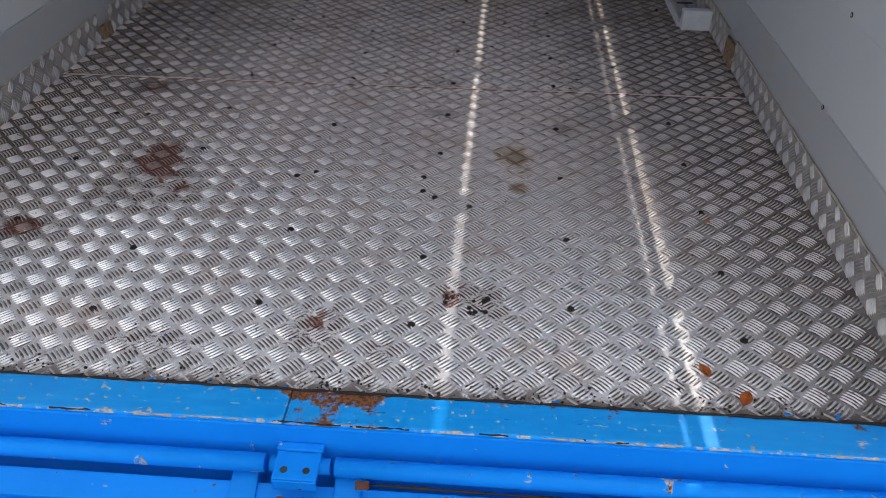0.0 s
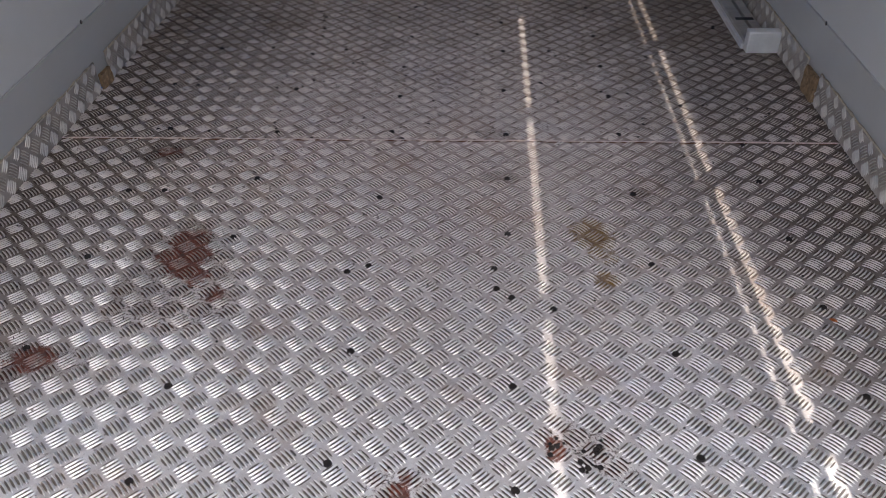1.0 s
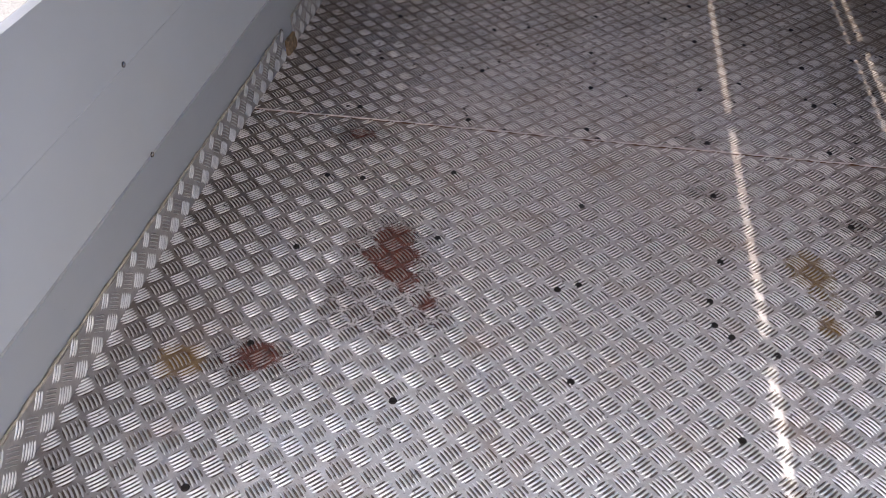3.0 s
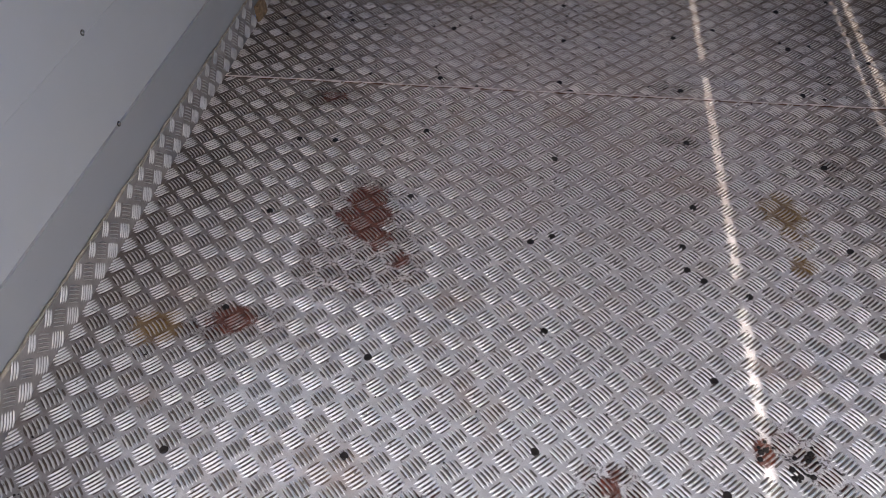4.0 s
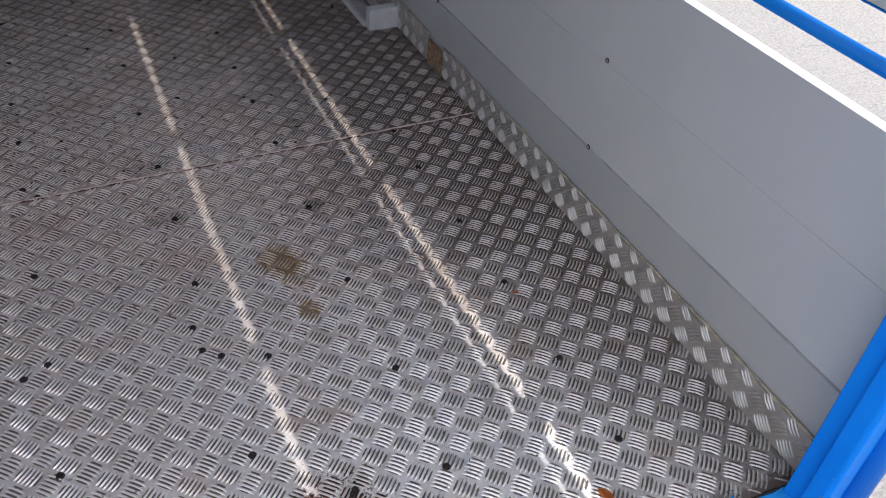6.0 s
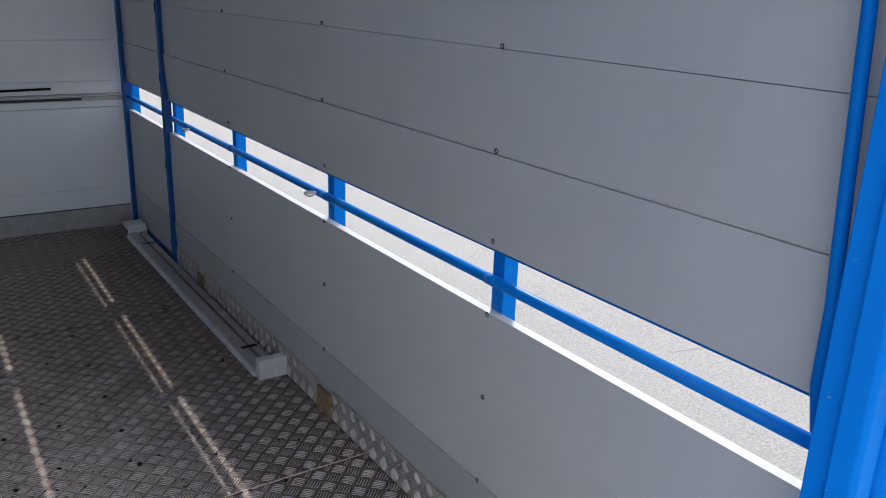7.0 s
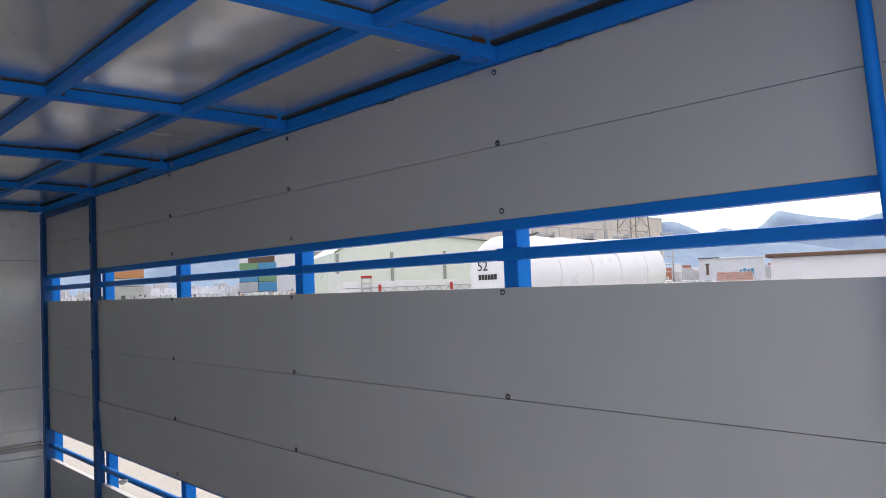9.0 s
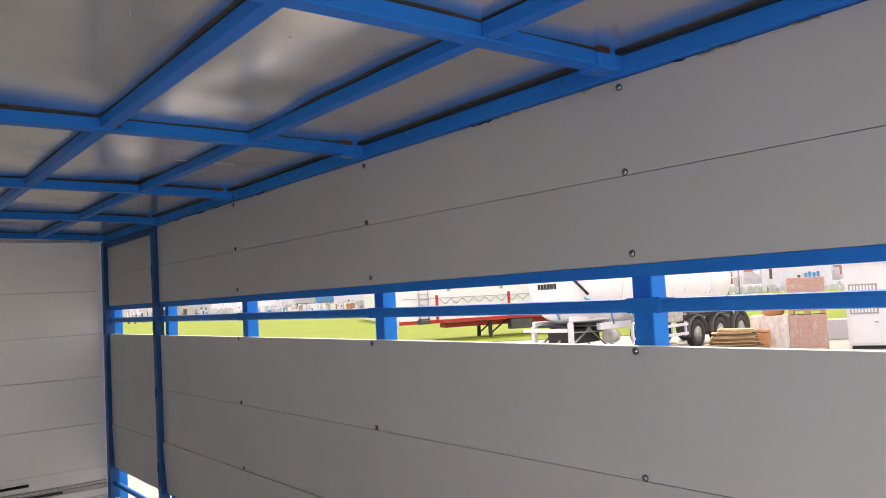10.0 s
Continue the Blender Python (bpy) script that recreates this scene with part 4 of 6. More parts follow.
# ---------- rear frame ----------
sill = thing("rear_sill", (0, 0.17, -0.05), "chipped blue steel rear sill with rust and bare scratches", "sill", kind="structure")
part("sill_cap", box(-1.24, -0.02, 0.130, Y0 - 0.002, -0.012, 0.0035, bevel=0.004), MAT_SILL, sill)
part("sill_cap", box(-0.018, 1.24, 0.130, Y0 - 0.002, -0.012, 0.0022, bevel=0.004), MAT_SILL, sill)
part("sill_face", box(-1.24, 1.24, 0.124, 0.131, -0.20, -0.004, bevel=0.002), MAT_BLUE_POST, sill)
q = random.Random(13)
for ya, za, rr in ((0.1305, 0.0005, 0.0022), (0.168, 0.0024, 0.0010)):
    for _ in range(26 if ya < 0.15 else 9):
        xa, n = q.uniform(-1.15, 1.05), q.randint(4, 12) if ya < 0.15 else q.randint(2, 5)
        part("paint_chip", tube([(xa + 0.009 * k, ya + q.uniform(-0.0015, 0.0015), za + (0.0012 if xa < -0.02 else 0.0)) for k in range(n)], [q.uniform(0.2, 1.0) * rr for _ in range(n)], 5), MAT_SCREW if q.random() < 0.5 else MAT_SEAL, sill)
q = random.Random(11)
part("rust_edge", tube([(-1.13 + 2.26 * i / 120, Y0 - 0.001 + q.uniform(-0.002, 0.002), 0.0035) for i in range(121)], [q.uniform(0.0008, 0.0042) for _ in range(121)], 6), MAT_SCREW, sill, "rusty dirt line along the plate edge")


def rear_post(s):
    ob = thing("rear_post", (s * 1.175, 0.17, -0.1), "blue folded steel rear corner post with hinge tubes", "post", "rear corner posts", "structure")

    def sx(a, b):
        return (min(s * a, s * b), max(s * a, s * b))
    def folded(prof):
        bm, n = bmesh.new(), len(prof)
        lo, hi = ([bm.verts.new((s * x, y, z)) for x, y in prof] for z in (-0.02, 2.155))
        sides = [bm.faces.new((lo[k], lo[(k + 1) % n], hi[(k + 1) % n], hi[k])) for k in range(n)]
        bm.faces.new(lo), bm.faces.new(hi)
        long_edges = [e for e in bm.edges if abs(e.verts[0].co.z - e.verts[1].co.z) > 1]
        bmesh.ops.bevel(bm, geom=long_edges, offset=0.003, segments=2, affect="EDGES", profile=0.5)
        return bm
    part("post_profile", folded([(1.133, 0.1700), (1.143, 0.138), (1.152, 0.131), (1.190, 0.131), (1.190, 0.1700)]), MAT_BLUE_POST, ob)
    part("post_flange", folded([(1.135, 0.206), (1.144, 0.1705), (1.2, 0.1705), (1.2, 0.206)]), MAT_BLUE_POST, ob)
    part("post_edge", folded([(1.1905, 0.131), (1.212, 0.140), (1.222, 0.162), (1.222, 0.206), (1.201, 0.206), (1.1905, 0.19)]), MAT_BLUE_POST, ob)
    part("hinge_tube", tube([(s * 1.241, 0.135, 1.044), (s * 1.241, 0.135, 1.389)], 0.034, 20), MAT_BLUE, ob)
    part("hinge_tube", tube([(s * 1.249, 0.135, 1.390), (s * 1.249, 0.135, 2.05)], 0.026, 18), MAT_BLUE, ob)
    part("hinge_tube", tube([(s * 1.232, 0.140, -0.1), (s * 1.236, 0.140, 1.024)], 0.032, 18), MAT_BLUE, ob)
    part("hinge_pin", tube([(s * 1.238, 0.137, 1.0245), (s * 1.238, 0.137, 1.0435)], 0.018, 12), MAT_RUST, ob, "rusty hinge pin")
    for lug in (0.982, 1.010):
        bm = box(*sx(1.172, 1.222), 0.104, 0.1305, lug, lug + 0.007, bevel=0.002)
        add_tube(bm, [(s * 1.197, 0.105, lug + 0.0005), (s * 1.197, 0.105, lug + 0.0065)], 0.0245, 18)
        lug_ob = part("hinge_lug", bm, MAT_BLUE_WORN, ob, "chipped blue hinge lug with a pin hole")
        part("pin_hole", tube([(s * 1.197, 0.102, lug + 0.0066), (s * 1.197, 0.102, lug + 0.0078)], 0.008, 12), MAT_SCREW, lug_ob)
    part("lug_plate", box(*sx(1.176, 1.186), 0.112, 0.1305, 0.9895, 1.0095, bevel=0.002), MAT_RUST, ob, "rusty plate between the lugs")
    # chipped primer along the weld between post and tube
    q = random.Random(17)
    for za, zb, xw, yw in ((1.39, 1.47, 1.218, 0.1265), (1.47, 1.60, 1.2245, 0.1225), (1.70, 1.92, 1.2225, 0.1225)):
        n = int((zb - za) / 0.006)
        part("weld_scuff", tube([(s * (xw + q.uniform(-0.0015, 0.0015)), yw + q.uniform(-0.001, 0.001), za + (zb - za) * k / n) for k in range(n + 1)], [q.choice((0.0004, 0.0008, 0.0016)) for _ in range(n + 1)], 6), MAT_PRIMER if za < 1.6 else MAT_BLUE_WORN, ob, "chipped paint along the weld")
    part("strap", tube([(s * 1.228, 0.100, 1.60), (s * 1.227, 0.098, 1.565), (s * 1.224, 0.096, 1.53), (s * 1.217, 0.096, 1.507), (s * 1.205, 0.099, 1.492), (s * 1.196, 0.106, 1.474)], [0.008, 0.010, 0.0115, 0.010, 0.008, 0.003], 8), MAT_DARK, ob, "worn black rubber strap")
    part("bracket", box(*sx(1.203, 1.30), 0.085, 0.17, 1.602, 1.610, bevel=0.002), MAT_BLUE, ob)
    return ob


rear_post(1)
rear_post(-1)
header = thing("rear_header", (0, 0.17, 2.1), "blue steel rear header beam", "beam", kind="structure")
part("header_beam", box(-1.135, 1.135, 0.131, 0.145, 2.09, 2.155, bevel=0.004), MAT_BLUE, header)

# thin grab pole beside the right rear post
pole = [(1.165, 0.296, 2.118), (1.165, 0.283, 1.95), (1.164, 0.253, 1.45), (1.163, 0.232, 1.13), (1.163, 0.226, 1.05), (1.166, 0.228, 1.0), (1.172, 0.231, 0.92), (1.188, 0.226, 0.84)]
solo("grab_pole", tube(pole, 0.0105, 14), MAT_BLUE, "thin bent blue pole beside the rear post", "pole")

# lowered loading ramp with its hinge
ramp = thing("loading_ramp", (0, -0.8, GROUND), "lowered blue steel loading ramp with a hinge tube", "ramp")
TILT_M = Matrix.Translation((0, 0.085, -0.125)) @ Matrix.Rotation(radians(22.5), 4, "X")
part("ramp_panel", box(-1.15, 1.15, -1.96, -0.02, -0.05, -0.02, m=TILT_M), MAT_BLUE, ramp)
for ya, yb in ((-0.055, 0.0), (-1.96, -1.9)):
    part("frame_bar", box(-1.15, 1.15, ya, yb, -0.05, 0.012, bevel=0.003, m=TILT_M), MAT_BLUE_WORN, ramp)
for xa in (-1.15, 1.105):
    part("frame_bar", box(xa, xa + 0.045, -1.9, 0.028, -0.05, 0.016, bevel=0.003, m=TILT_M), MAT_BLUE, ramp)
for k in range(9):
    part("foot_cleat", box(-1.1, 1.1, -0.3 - 0.18 * k, -0.275 - 0.18 * k, -0.0205, 0.0, bevel=0.002, m=TILT_M), MAT_BLUE, ramp)
part("hinge_tube", tube([(-1.12, 0.093, -0.072), (-0.05, 0.093, -0.072)], 0.0185, 16), MAT_BLUE_WORN, ramp)
part("hinge_tube", tube([(0.083, 0.093, -0.072), (1.12, 0.093, -0.072)], 0.0185, 16), MAT_BLUE_WORN, ramp)
part("hinge_sleeve", tube([(-0.04, 0.093, -0.072), (0.074, 0.093, -0.072)], 0.0155, 14), MAT_BLUE, ramp)
TIP = Matrix.Translation((0, 0.123, -0.046)) @ Matrix.Rotation(radians(10), 4, "X")
bm = box(-0.03, 0.058, -0.018, 0.0, -0.006, 0.003, bevel=0.003, m=TIP)
add_box(bm, -0.028, 0.056, -0.078, -0.0185, -0.007, 0.0, bevel=0.003, m=TIP)
add_box(bm, -0.028, 0.056, -0.082, -0.0785, -0.03, -0.001, bevel=0.002, m=TIP)
part("hinge_plate", bm, MAT_BLUE_WORN, ramp, "chipped blue hinge plate with two bolt holes")
for bx in (-0.008, 0.034):
    part("bolt_hole", tube([TIP @ Vector((bx, -0.058, 0.0004)), TIP @ Vector((bx, -0.058, 0.0012))], 0.0068, 12), MAT_DARK, ramp)
    part("hinge_bolt", tube([(bx, 0.022, -0.104), (bx, 0.018, -0.084)], 0.0105, 6), MAT_RUST, ramp)
part("hinge_block", box(-0.045, 0.075, -0.01, 0.036, -0.135, -0.1045, bevel=0.004), MAT_BLUE_WORN, ramp)
for xa in (-0.118, 0.081):
    part("hinge_strap", box(xa, xa + 0.052, -0.09, 0.031, -0.052, 0.022, bevel=0.005, m=TILT_M), MAT_BLUE, ramp)
# dark bar drawn in place of the unlit slot below the tube
part("dark_slot", tube([(0.145 + 0.05 * k, 0.068, -0.0855 - 0.0006 * k) for k in range(14)], [0.0016 + 0.0026 * ((k * 7) % 5) / 5 for k in range(14)], 6), MAT_SCREW, ramp)
part("rust_scale", chunk(0.125, 0.15, 0.060, 0.068, -0.092, -0.076, 31), MAT_RUST, ramp, "flaking rust under the hinge tube")

# ---------- loose things in the body ----------
# aluminium rail profile lying along the right wall
prof = thing("aluminium_profile", (1.13, 3.4, 0), "dull aluminium shoring profile lying along the wall skirting", "metal profile")
part("profile", box(1.082, 1.126, 2.405, 4.47, 0.0025, 0.034, bevel=0.003), MAT_ALU_DULL, prof)
part("profile", box(1.138, 1.172, 2.405, 4.47, 0.0025, 0.034, bevel=0.003), MAT_ALU_DULL, prof)
part("side_lip", box(1.068, 1.0815, 2.405, 4.47, 0.0025, 0.022, bevel=0.002), MAT_ALU, prof)
part("slot", box(1.1265, 1.1375, 2.41, 4.465, 0.0025, 0.016), MAT_DARK, prof, "dark slot along the profile")
for y in (2.62, 4.22):
    part("slot", box(1.096, 1.164, y - 0.012, y + 0.012, 0.0335, 0.0352), MAT_DARK, prof)
part("end_cap", box(1.076, 1.192, 2.360, 2.4045, 0.0025, 0.084, bevel=0.006), MAT_ALU, prof, "bright folded end cap")
bm = box(1.078, 1.186, 4.471, 4.482, 0.0025, 0.05, bevel=0.003)
add_box(bm, 1.078, 1.186, 4.4825, 4.60, 0.045, 0.075, bevel=0.005)
part("end_bracket", bm, MAT_ALU, prof, "bright folded end bracket")


def leaf(x, y, turn, size):
    bm = bmesh.new()
    out = [(0, -1), (0.42, -0.55), (0.55, 0.05), (0.3, 0.7), (0.05, 1), (-0.28, 0.65), (-0.5, 0.1), (-0.4, -0.5)]
    m = Matrix.Translation((x, y, 0.004)) @ Matrix.Rotation(radians(turn), 4, "Z")
    mid = bm.verts.new(m @ Vector((0, 0, 0.001)))
    ring = [bm.verts.new(m @ Vector((a * size, b * size, 0.003 + 0.006 * abs(a)))) for a, b in out]
    for k in range(8):
        bm.faces.new((mid, ring[k], ring[(k + 1) % 8]))
    bmesh.ops.solidify(bm, geom=list(bm.faces), thickness=0.0008)
    return solo("leaf", bm, MAT_LEAF, "dry curled orange leaf on the tread plate", "leaf", "leaves on the floor")


leaf(0.795, 0.332, 20, 0.021)
leaf(0.86, 0.258, -25, 0.024)
leaf(0.905, 0.90, 60, 0.010)

debris = bmesh.new()
q = random.Random(21)
for k in range(1500):
    y = Y0 + 0.002 + abs(q.gauss(0, 0.03)) if k < 420 else q.uniform(1.7, 4.75) if k < 1050 else q.uniform(0.3, 2.6)
    x = q.uniform(-1.15, 1.05)
    r = q.uniform(0.0012, 0.0048) if k < 420 else q.uniform(0.0025, 0.011) * q.uniform(0.35, 1) if k < 1050 else q.uniform(0.001, 0.0042)
    m = Matrix.Translation((x, y, 0.0015)) @ Matrix.Rotation(q.uniform(0, 6), 4, "Z") @ Matrix.Diagonal((1, q.uniform(0.3, 1), 0.5, 1))
    bmesh.ops.create_icosphere(debris, subdivisions=1, radius=r, matrix=m)
flakes = bmesh.new()
for k in range(12):
    x, y = q.uniform(-1.1, 1.1), Y0 + 0.002 + abs(q.gauss(0, 0.006)) if k < 11 else Y0 + q.uniform(0.02, 0.16)
    r = q.uniform(0.002, 0.007)
    m = Matrix.Translation((x, y, 0.0034)) @ Matrix.Rotation(q.uniform(0, 6), 4, "Z") @ Matrix.Diagonal((1.6, q.uniform(0.4, 1), 0.18, 1))
    bmesh.ops.create_icosphere(flakes, subdivisions=1, radius=r, matrix=m)
solo("paint_flakes", flakes, MAT_BLUE, "chipped blue paint flakes along the plate edge", "paint flakes", kind="stuff")
solo("debris", debris, MAT_SCREW, "dark crumbs of dirt scattered on the floor", "dirt", kind="stuff")
clod = bmesh.new()
for k in range(26):
    a, r = q.uniform(0, 6.28), abs(q.gauss(0, 0.014))
    cx, cy = ((0.27, 0.535), (0.345, 0.528), (0.33, 0.495))[k % 3]
    bmesh.ops.create_icosphere(clod, subdivisions=1, radius=q.uniform(0.003, 0.008), matrix=Matrix.Translation((cx + r * math.cos(a), cy + r * math.sin(a), 0.002)) @ Matrix.Diagonal((1, 1, 0.5, 1)))
solo("mud_clods", clod, MAT_SCREW, "dried brown mud clods on the tread plate", "mud", kind="stuff")


# ---------- chassis of the truck ----------
def turned(bm, m):
    bm.transform(m)
    return bm


def wheel(parent, m, r=0.5, w=0.3):
    """A tyre with its rim; the axle runs along local y."""
    bm = bmesh.new()
    prof = [(0.56, -0.42), (0.72, -0.5), (0.93, -0.47), (1.0, -0.36), (1.0, 0.36), (0.93, 0.47), (0.72, 0.5), (0.56, 0.42)]
    n = 28
    rings = [[bm.verts.new((r * a * math.cos(t), w * b, r * a * math.sin(t))) for a, b in prof] for t in (2 * math.pi * k / n for k in range(n))]
    for k in range(n):
        for j in range(len(prof)):
            j2 = (j + 1) % len(prof)
            bm.faces.new((rings[k][j], rings[k][j2], rings[(k + 1) % n][j2], rings[(k + 1) % n][j])).smooth = True
    tyre = part("tyre", turned(bm, m), MAT_TYRE, parent)
    bm = bmesh.new()
    add_tube(bm, [(0, -w * 0.40, 0), (0, -w * 0.41, 0), (0, -w * 0.1, 0), (0, -w * 0.16, 0)], [r * 0.57, r * 0.52, r * 0.44, r * 0.02], 20)
    add_tube(bm, [(0, -w * 0.34, 0), (0, -w * 0.1, 0)], [r * 0.16, r * 0.2], 12)
    for k in range(8):
        a = 2 * math.pi * k / 8
        add_tube(bm, [(r * 0.33 * math.cos(a), -w * 0.27, r * 0.33 * math.sin(a)), (r * 0.33 * math.cos(a), -w * 0.18, r * 0.33 * math.sin(a))], r * 0.045, 6)
    part("rim", turned(bm, m), MAT_RIM, tyre)


chassis = thing("truck_chassis", (0, 2.5, GROUND), "dark steel truck chassis under the bed", "chassis", kind="structure")
for sx in (-0.42, 0.42):
    part("frame_rail", box(sx - 0.04, sx + 0.04, 0.25, 4.9, -0.33, -0.095, bevel=0.006), MAT_DARK, chassis)
for wy in (1.3, 4.1):
    part("axle", tube([(-0.9, wy, GROUND + 0.38), (0.9, wy, GROUND + 0.38)], 0.05, 12), MAT_DARK, chassis)
    part("spring", box(-0.46, 0.46, wy - 0.05, wy + 0.05, GROUND + 0.42, -0.33), MAT_DARK, chassis)
    for sx in (-0.95, 0.95):
        wheel(chassis, Matrix.Translation((sx, wy, GROUND + 0.38)) @ Matrix.Rotation(radians(90 if sx > 0 else -90), 4, "Z"), 0.38, 0.24)

# ---------- yard ----------
field = bmesh.new()
dq, aq = Vector((0.7071, 0.7071, 0)), Vector((-0.7071, 0.7071, 0))
corners = [dq * 43 - aq * 200, Vector((165, -60, 0)), Vector((139, 56, 0)), Vector((128, 83, 0)), Vector((113, 113, 0)), Vector((98, 163, 0)), Vector((105, 260, 0)), Vector((73, 380, 0)), Vector((-160, 330, 0)), dq * 43 + aq * 280]
field.faces.new([field.verts.new((v.x, v.y, GROUND + 0.03)) for v in corners])
fg = bmesh.ops.extrude_face_region(field, geom=list(field.faces))
for v in fg["geom"]:
    if isinstance(v, bmesh.types.BMVert):
        v.co.z = GROUND - 0.1
solo("grass_field", field, MAT_GRASS, "bright green meadow behind the yard", "grass", kind="structure")


def tank_trailer():
    far = Matrix.Translation((0.02, 0.07, 1.70)) @ Matrix.Scale(1.18, 4) @ Matrix.Translation((-0.02, -0.07, -1.70))
    m = far @ Matrix.Translation((16.96, 17.4, 0)) @ Matrix.Rotation(radians(7.0), 4, "Z")
    low = 1.70 - (1.70 - GROUND) / 1.18          # the ground in the trailer's own measure
    ob = thing("tank_trailer", (m @ Vector((6, 0, 0))).to_tuple()[:2] + (GROUND,), "white bulk tank semi-trailer parked on its landing legs", "tank trailer")
    zc = 1.82

    def put(name, bm, mat, label="", to=None):
        return part(name, turned(bm, m), mat, to or ob, label)
    tank = put("tank", tube([(0.0, 0, zc + 0.05), (0.06, 0, zc + 0.05), (0.3, 0, zc + 0.03), (1.2, 0, zc), (5, 0, zc - 0.1), (8.0, 0, zc), (8.75, 0, zc + 0.03), (9.1, 0, zc + 0.05), (9.3, 0, zc + 0.06)],
                            [0.5, 1.0, 1.16, 1.24, 1.25, 1.24, 1.16, 0.85, 0.3], 40), MAT_TANK, "glossy white tank barrel")
    for x in (1.8, 3.6, 5.4, 7.2):
        put("band", tube([(x - 0.03, 0, zc - 0.05), (x + 0.03, 0, zc - 0.05)], 1.262, 40), MAT_TANK, to=tank)
    rail = bmesh.new()
    add_tube(rail, [(1.6, -0.35, 3.32), (9.0, -0.35, 3.32)], 0.02, 6)
    for k in range(11):
        add_tube(rail, [(1.6 + 0.74 * k, -0.35, 3.0), (1.6 + 0.74 * k, -0.35, 3.32)], 0.015, 6)
    put("walkway_rail", rail, MAT_STEEL, "thin grey walkway rail")
    for k in range(3):
        put("hatch", tube([(2.8 + 2.4 * k, 0, 2.98), (2.8 + 2.4 * k, 0, 3.18)], 0.3, 18), MAT_STEEL, to=tank)
    put("hose", tube([(1.5, -0.6, 3.1), (0.54, -0.87, 2.96), (0.04, -0.83, 2.70), (-0.16, -0.81, 2.53), (-0.24, -0.80, 2.24), (-0.17, -0.86, 1.97), (-0.02, -1.06, 1.70), (0.08, -1.2, 1.50)], 0.042, 10), MAT_DARK, "black delivery hose")
    put("air_hose", tube([(-0.1, 0.62, 1.2), (-0.2, 0.43, 1.21), (-0.22, 0.15, 1.19), (-0.2, -0.1, 1.13), (-0.15, -0.2, 1.0), (-0.05, -0.22, 0.8)], 0.03, 8), MAT_BLUE_FAR, "blue air hose")
    put("air_hose", tube([(0.0, -1.1, 1.42), (0.06, -1.2, 1.35), (0.6, -1.28, 1.2), (0.95, -1.33, 0.98), (1.1, -1.3, 0.6)], 0.03, 8), MAT_BLUE_FAR, "blue air hose")
    ring = [(-0.16, 0.72 + 0.14 * math.cos(a), 1.15 + 0.14 * math.sin(a)) for a in (2 * math.pi * k / 16 for k in range(17))]
    wheel_bm = tube(ring, 0.022, 6)
    for k in range(3):
        a = math.pi * k / 3
        add_tube(wheel_bm, [(-0.16, 0.72 - 0.14 * math.cos(a), 1.15 - 0.14 * math.sin(a)), (-0.16, 0.72 + 0.14 * math.cos(a), 1.15 + 0.14 * math.sin(a))], 0.015, 6)
    add_tube(wheel_bm, [(-0.2, 0.72, 1.15), (0.1, 0.72, 1.15)], 0.05, 8)
    put("valve_wheel", wheel_bm, MAT_STEEL)
    put("frame_beam", box(1.2, 9.2, -0.75, -0.6, 0.42, 0.62, bevel=0.02), MAT_WHITE_FAR)
    put("frame_beam", box(1.2, 9.2, 0.6, 0.75, 0.42, 0.62, bevel=0.02), MAT_WHITE_FAR)
    # front support frame with its legs and braces
    put("coupling_plate", box(0.1, 2.4, -0.5, 0.9, 0.56, 0.62, bevel=0.02), MAT_DARK)
    put("support_beam", box(-0.08, 1.98, -0.68, -0.56, 0.72, 0.88, bevel=0.03), MAT_WHITE_FAR)
    put("support_beam", box(-0.08, 1.98, 0.7, 0.82, 0.60, 0.74, bevel=0.03), MAT_WHITE_FAR)
    put("cross_beam", box(-0.36, -0.22, -0.62, 0.95, 0.44, 0.55, bevel=0.02), MAT_WHITE_FAR)
    for lx, sy in ((-0.14, -0.67), (1.88, -0.67), (-0.14, 0.7), (1.88, 0.7)):
        put("landing_leg", box(lx, lx + 0.14, sy, sy + 0.12, low + 0.05, 0.72 if sy < 0 else 0.6, bevel=0.01), MAT_WHITE_FAR)
        put("leg_foot", box(lx - 0.1, lx + 0.24, sy - 0.08, sy + 0.2, low, low + 0.049, bevel=0.01), MAT_STEEL)
    for sy in (-0.5, 0.1, 0.66):
        put("leg_brace", tube([(0.02, sy, 0.0), (1.0, sy, 0.5)], 0.035, 8), MAT_STEEL)
        put("leg_brace", tube([(1.85, sy, -0.1), (0.9, sy, 0.52)], 0.03, 8), MAT_STEEL)
    put("tie_bar", tube([(0.0, -0.61, 0.42), (1.9, -0.61, 0.36)], 0.022, 8), MAT_STEEL)
    # block added so that the space beneath reads dark
    put("under_filler", box(0.3, 1.7, -0.35, 0.55, 0.05, 0.50, bevel=0.04), MAT_DARK, "dark filler block under the front")
    put("side_plate", box(-0.06, 0.4, -0.72, -0.69, 0.75, 0.84, bevel=0.005), MAT_WHITE_FAR)
    for k in range(5):
        put("plate_mark", box(0.72 + 0.07 * k, 0.77 + 0.07 * k, -0.684, -0.681, 0.78, 0.81), MAT_STEEL)
    put("air_tank", tube([(1.35, -0.86, 0.22), (1.75, -0.86, 0.22)], 0.2, 16), MAT_RIM, "small dusty grey air tank")
    rack = bmesh.new()
    for xx in (2.3, 2.85):
        add_box(rack, xx, xx + 0.07, -1.14, -1.07, -0.1, 0.56)
    add_box(rack, 2.3, 2.92, -1.14, -1.07, 0.50, 0.57)
    add_box(rack, 2.3, 2.92, -1.14, -1.07, 0.02, 0.09)
